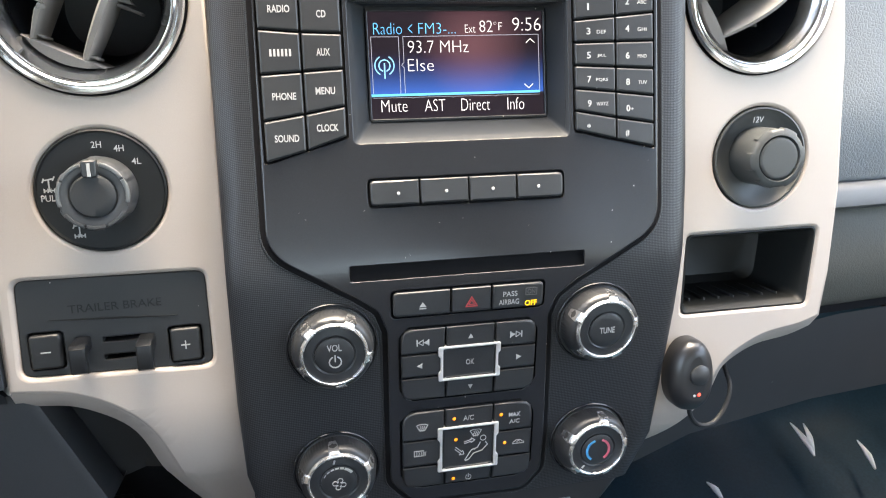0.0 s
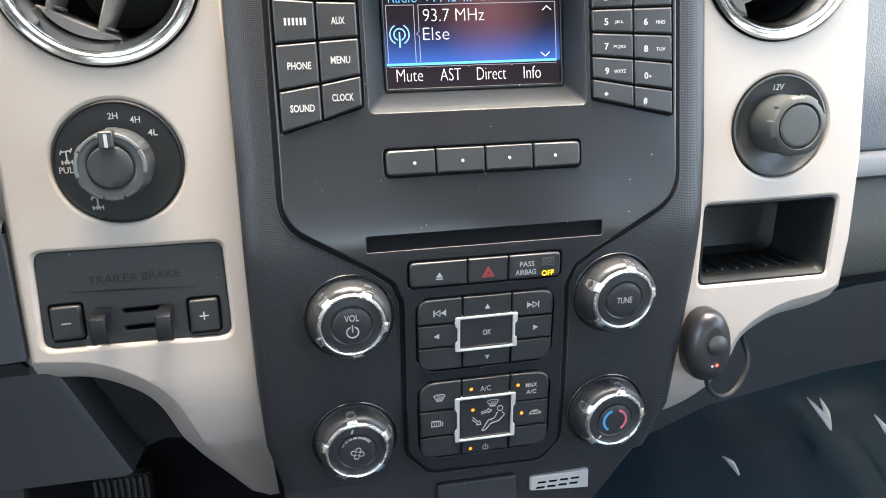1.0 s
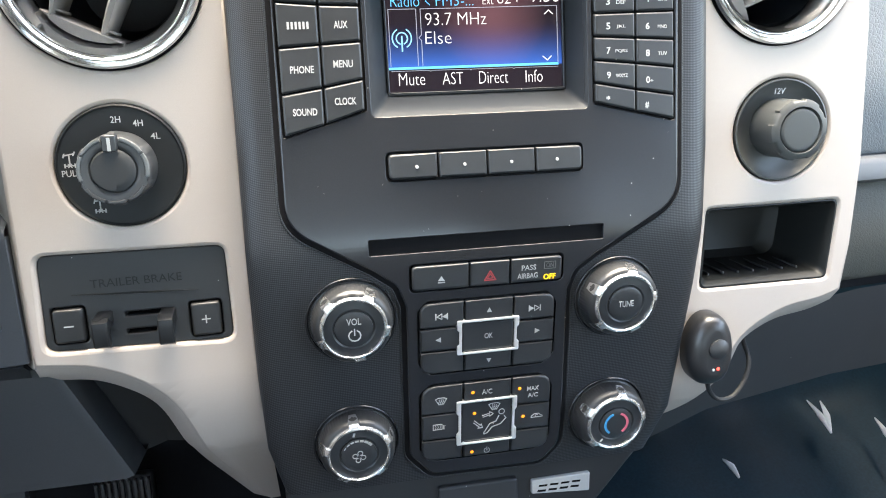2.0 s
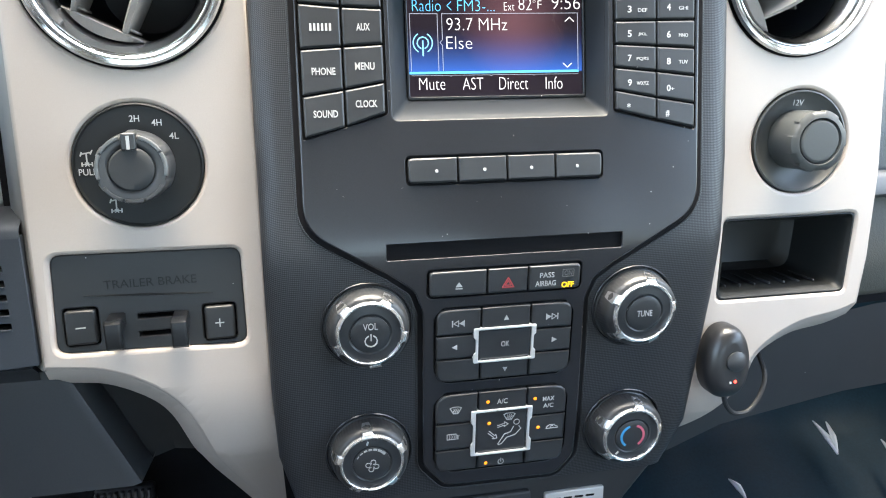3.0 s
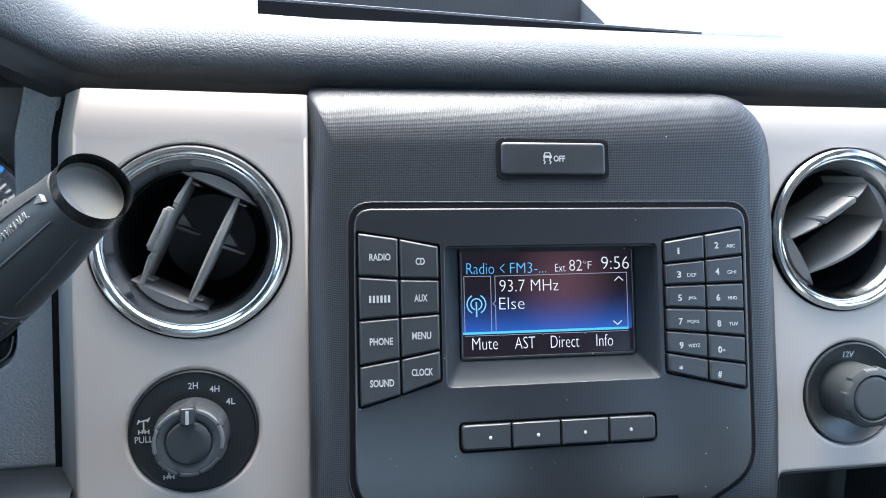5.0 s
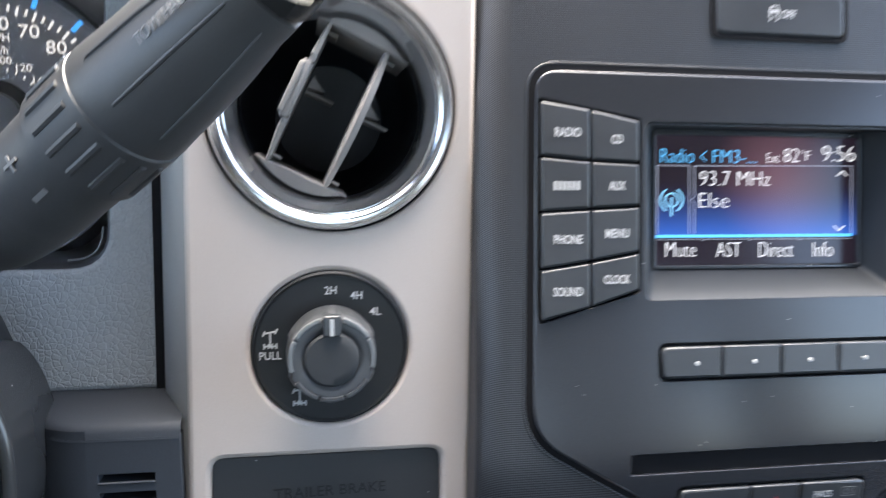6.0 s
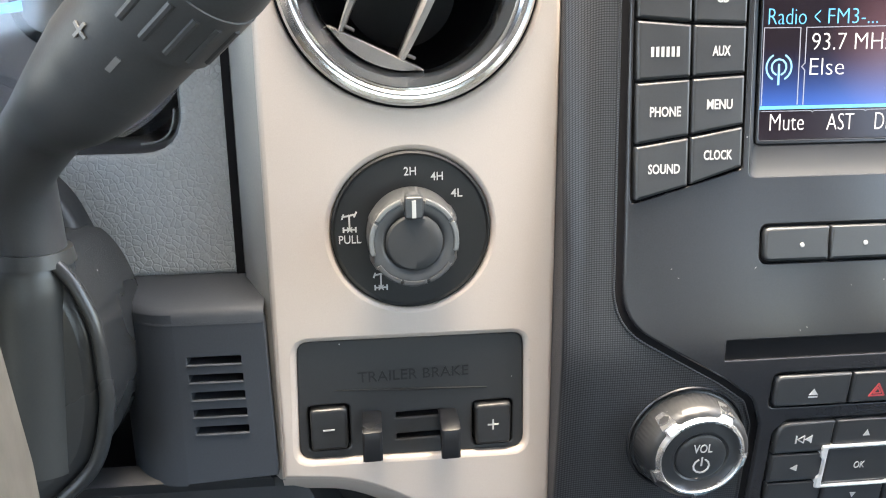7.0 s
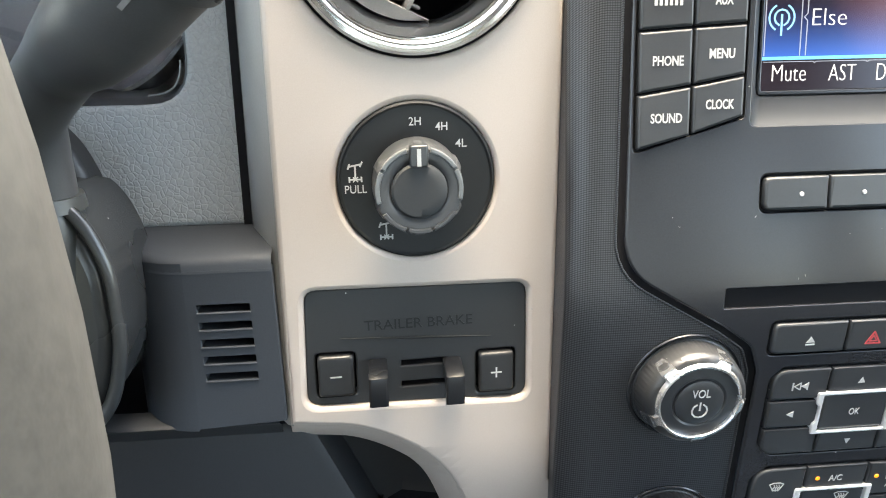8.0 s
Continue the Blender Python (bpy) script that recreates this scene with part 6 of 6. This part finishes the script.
bm = lathe([(0.0117, -0.005), (0.0121, -0.001), (0.0122, 0.0006), (0.0120, 0.0018), (0.0116, 0.0022), (0.0112, 0.0020), (0.0108, 0.0012), (0.0107, -0.0004)], 0, 0, 0, 48)
bm.transform(end @ Matrix.Rotation(radians(-90), 4, "X") @ Matrix.Rotation(radians(180), 4, "X"))
part("end_ring", bm, surface("gloss_black_ring", (0.020, 0.021, 0.022), 0.22, 0, 0.06), lever, "glossy black end ring")
bm = lathe([(0.0106, -0.001), (0.0104, 0.0010), (0.0098, 0.0014), (0.006, 0.0016), (0, 0.0017)], 0, 0, 0, 48)
bm.transform(end @ Matrix.Rotation(radians(-90), 4, "X") @ Matrix.Rotation(radians(180), 4, "X"))
part("end_button", bm, CAP, lever, "flat pale grey end button")


FADED = surface("faded_white_print", (0.16, 0.16, 0.16), 0.5, 0, 0.1)


def on_lever(name, body, d, a, w, h, r, label="", ink=WHITE):
    """White print that follows the lever, its line along the lever."""
    cu = bpy.data.curves.new(name, "FONT")
    cu.body, cu.resolution_u, cu.extrude = body, 3, 0.004
    tmp = bpy.data.objects.new(name, cu)
    scene.collection.objects.link(tmp)
    me = bpy.data.meshes.new_from_object(tmp.evaluated_get(bpy.context.evaluated_depsgraph_get()))
    bpy.data.objects.remove(tmp)
    bm = bmesh.new()
    bm.from_mesh(me)
    xs, zs = [v.co.x for v in bm.verts], [v.co.y for v in bm.verts]
    for v in bm.verts:
        u = ((v.co.x - min(xs)) / (max(xs) - min(xs)) - 0.5) * w
        q = ((v.co.y - min(zs)) / (max(zs) - min(zs)) - 0.5) * h
        v.co = around(d + u, a + math.degrees(q / r), r + (0.0002 if v.co.z > 0 else -0.0002))
    return part(name, bm, ink, lever, label)


# ---------------------------------------------------------------- passenger side
far = thing("passenger_dash", "grey grained passenger dashboard with a slate strip", "dashboard", (0.55, 0.45, -0.15), seat=(0, 0, 0.0015))
shift = lambda x: (0.10 * max(0, x - 0.31), 0)
part("leather_face", sweep([(0.455, 0.138), (0.436, 0.120), (0.428, 0.06), (0.426, 0.0), (0.428, -0.055), (0.434, -0.0600)], 0.304, 0.86, 24, shift=shift), FASCIA, far, "grey leather upper face", sharp=60)
part("strip", sweep([(0.440, -0.0590), (0.4240, -0.0600), (0.4200, -0.0640), (0.4205, -0.0740), (0.436, -0.0790)], 0.304, 0.86, 12, shift=shift), SLATE, far, "slate strip", sharp=60)
part("lower_face", sweep([(0.434, -0.0780), (0.430, -0.0840), (0.432, -0.1400), (0.4420, -0.1480)], 0.304, 0.86, 12, shift=shift), OLIVE, far, "charcoal lower face", sharp=60)
glove = thing("glove_box", "black plastic glove box door below the dashboard", "glove box", (0.5, 0.45, -0.24))
bm = bmesh.new()
rows = []
for k in range(9):
    t = k / 8
    z = -0.148 - 0.070 * t
    rows.append([bm.verts.new((0.2060, 0.425 + 0.02 * t, z - 0.03)), bm.verts.new((0.260, 0.428 + 0.02 * t, z - 0.012)), bm.verts.new((0.36, 0.434 + 0.02 * t, z)), bm.verts.new((0.86, 0.48 + 0.02 * t, z + 0.01))])
rows.append([bm.verts.new((v.co.x, v.co.y + 0.08, v.co.z - 0.004)) for v in rows[-1]])
for p, q in zip(rows, rows[1:]):
    for i in range(3):
        bm.faces.new((p[i], p[i + 1], q[i + 1], q[i]))
part("door", bm, DARK, glove, sharp=50)
part("top_gap", sweep([(0.440, -0.1440), (0.436, -0.1490)], 0.300, 0.86, 4, shift=shift), SEAM, glove, "black gap above the door")

# ---------------------------------------------------------------- below the stack
low = thing("lower_console", "black plastic console below the stack", "console", (0.09, 0.42, -0.40))
part("panel", solid([rpoly([(-0.028, -0.42), (0.060, -0.42), (0.132, -0.288), (0.158, -0.260), (0.197, -0.214), (0.195, -0.205), (-0.026, -0.205)], 0.004, 3)], 0.402, 0.440, 0.003, 3), JET, low)
part("tunnel_side", box(-0.026, 0.125, 0.441, 0.95, -0.70, -0.235), CARPET, low, "black carpeted tunnel behind the panel")
part("cover", solid([rect(0.0605, 0.1085, -0.275, -0.2325, 0.002)], 0.3985, 0.404, 0.0015, 3), KEY, low, "small black cover")
badge = thing("badge", "small bright metal badge with dark raised shapes", "badge", (0.138, 0.402, -0.251), seat=(-0.0018, 0, 0.0022))
part("plate", solid([rpoly([(0.1190, -0.2475), (0.1560, -0.2505), (0.1562, -0.2382), (0.1192, -0.2385)], 0.0012, 3)], 0.3995, 0.403, 0.0008, 2), PLATE, badge, "brushed bright plate")
bars("mark", [[(x, -0.2465), (x + 0.0052, -0.2468), (x + 0.0058, -0.2455), (x + 0.0006, -0.2452)] for x in (0.1225, 0.1295, 0.1365, 0.1435)] + [[(x, -0.2432), (x + 0.0052, -0.2434), (x + 0.0056, -0.2422), (x + 0.0004, -0.2420)] for x in (0.1235, 0.1305, 0.1375, 0.1445)], 0.3995, SEAM, badge)

# ---------------------------------------------------------------- stuck-on remote with a cable
fob = thing("remote_button", "black oval wired remote with a round button and a red light", "remote", (0.2170, 0.397, -0.1765))
loop = [(0.2230 + 0.0141 * math.copysign(abs(math.cos(a)) ** 0.85, math.cos(a)) * (1.0 - 0.07 * math.sin(a)), -0.1600 + 0.0218 * math.copysign(abs(math.sin(a)) ** 0.95, math.sin(a))) for a in [2 * math.pi * k / 48 for k in range(48)]]
body = part("body", solid([loop], 0.3815, 0.399, 0.0085, 7), FOBBLACK, fob, "smooth black oval body", sharp=60)
part("button", lathe([(0.0062, -0.002), (0.0060, 0.0010), (0.0046, 0.0018), (0, 0.0022)], 0.2248, -0.1577, 0.3815, 32), KEY, fob, "round black push button")
part("red_light", lathe([(0.0012, -0.001), (0.0009, 0.0004), (0, 0.0006)], 0.2250, -0.1698, 0.3816, 12), REDLED, fob, "lit red light")
part("dark_light", lathe([(0.0010, -0.001), (0.0008, 0.0004), (0, 0.0005)], 0.2220, -0.1702, 0.3816, 12), CHROME_SATIN, fob, "unlit clear light")
part("cable", tube([(0.2235, 0.390, -0.1770), (0.2270, 0.393, -0.1880), (0.2345, 0.395, -0.1960), (0.2455, 0.397, -0.1965), (0.2550, 0.400, -0.1880), (0.2600, 0.404, -0.1770), (0.2640, 0.418, -0.1660), (0.278, 0.432, -0.1540), (0.300, 0.446, -0.1400)], [0.0015] * 9, 10), SOFT, fob, "thin black cable")

# ---------------------------------------------------------------- footwells
pedal = thing("brake_pedal", "brake pedal with a ribbed black rubber pad", "pedal", (-0.16, 0.68, -0.44), seat=(0.0085, 0.005, 0.002))
PX, PYY, PZ = -0.1810, 0.640, -0.3600
part("pad", box(PX - 0.025, PX + 0.025, PYY, PYY + 0.012, PZ - 0.05, PZ + 0.028, r=0.004), SOFT, pedal, "black rubber pad")
for k in range(9):
    part("rib", box(PX - 0.0235 + 0.0053 * k, PX - 0.0205 + 0.0053 * k, PYY - 0.004, PYY + 0.002, PZ - 0.048, PZ + 0.026, r=0.001), KNOBGREY, pedal)
part("arm", tube([(PX, PYY + 0.012, PZ), (PX + 0.005, 0.70, PZ - 0.06), (PX + 0.01, 0.765, -0.496)], [0.012, 0.012, 0.016], 12), DARK, pedal, "black pedal arm")

mat = thing("film_covered_mat", "black carpet mat under creased clear plastic film", "floor mat", (0.45, 0.35, 0.02), lean=False)
bm = bmesh.new()
random.seed(4)
nx, ny = 46, 46
vs = []
for i in range(nx):
    row = []
    for j in range(ny):
        x, y = 0.12 + 0.70 * i / (nx - 1), -0.15 + 1.15 * j / (ny - 1)
        rise = 0.40 * max(0.0, (y - 0.62) / 0.38) ** 1.2
        c = noise.noise(Vector((x * 7, y * 4, 1.0))) * 0.014 + abs(noise.noise(Vector((x * 22 + y * 6, y * 9, 3.0)))) * 0.006
        row.append(bm.verts.new((x, y, 0.035 + rise + c)))
    vs.append(row)
for i in range(nx - 1):
    for j in range(ny - 1):
        bm.faces.new((vs[i][j], vs[i + 1][j], vs[i + 1][j + 1], vs[i][j + 1]))
part("film", bm, FILM, mat, "creased clear film", sharp=80)
on_lever("legend", "TOW/HAUL", 0.0635, 19, 0.0170, 0.0027, 0.01485, ink=FADED)
on_lever("legend", "+", 0.0105, 18, 0.0044, 0.0044, 0.0152, ink=FADED)
on_lever("legend", "-", 0.0108, -18, 0.0044, 0.0013, 0.0152, ink=FADED)
for d, a in ((0.0770, 24),):
    bm = bmesh.new()
    tip = [around(d - 0.0022, a, 0.01420), around(d + 0.0014, a + 6, 0.01420), around(d + 0.0014, a - 6, 0.01420)]
    under = [around(d - 0.0022, a, 0.0130), around(d + 0.0014, a + 6, 0.0124), around(d + 0.0014, a - 6, 0.0124)]
    tv, uv = [bm.verts.new(p) for p in tip], [bm.verts.new(p) for p in under]
    bm.faces.new(tv)
    bm.faces.new(uv[::-1])
    for i in range(3):
        bm.faces.new((uv[i], uv[(i + 1) % 3], tv[(i + 1) % 3], tv[i]))
    part("arrow_mark", bm, FADED, lever, "small grey triangle mark")
# folds of the clear film; their glints are put in as white colour
for pts in (((0.601, 0.590), (0.599, 0.559), (0.597, 0.535)), ((0.617, 0.586), (0.607, 0.559), (0.598, 0.537)), ((0.667, 0.549), (0.661, 0.522), (0.657, 0.504)), ((0.446, 0.520), (0.449, 0.506), (0.451, 0.492))):
    part("fold", tube([(x, y, 0.066 + 0.003 * (i == 1)) for i, (x, y) in enumerate(pts)], [0.0008, 0.0036, 0.0012], 6), FOLD_GLINT, mat, "fold of the clear film, its glint put in as white")

# ---------------------------------------------------------------- lint on the radio bezel
lint = tagged(new("lint", bpy.data.meshes.new("lint")), "tiny pale lint fibres lying on the radio bezel", "lint", kind="stuff")
bm = bmesh.new()
random.seed(11)
for k in range(10):
    x, z = random.uniform(0.0, 0.185), random.uniform(-0.078, -0.022)
    if 0.036 < x < 0.146 and z > -0.0525:
        z = random.uniform(-0.076, -0.054)
    if abs(x - 0.092) > 0.075 and z < -0.062:
        z = -0.058
    a, size = random.uniform(0, 6.28), random.uniform(0.0002, 0.0005)
    u = Vector((math.cos(a), 0, math.sin(a))) * size
    w = Vector((-math.sin(a), 0, math.cos(a))) * size * random.uniform(-0.5, 0.5)
    p = Vector((x, STACK_Y - 0.0022, z))
    tube([p - u, p + w + Vector((0, -0.0002, 0)), p + u], [0.00006, 0.00008, 0.00005], 4, bm=bm, smooth=2)
bm.to_mesh(lint.data)
bm.free()
lint.data.materials.append(LINT)
lint.matrix_world = M0
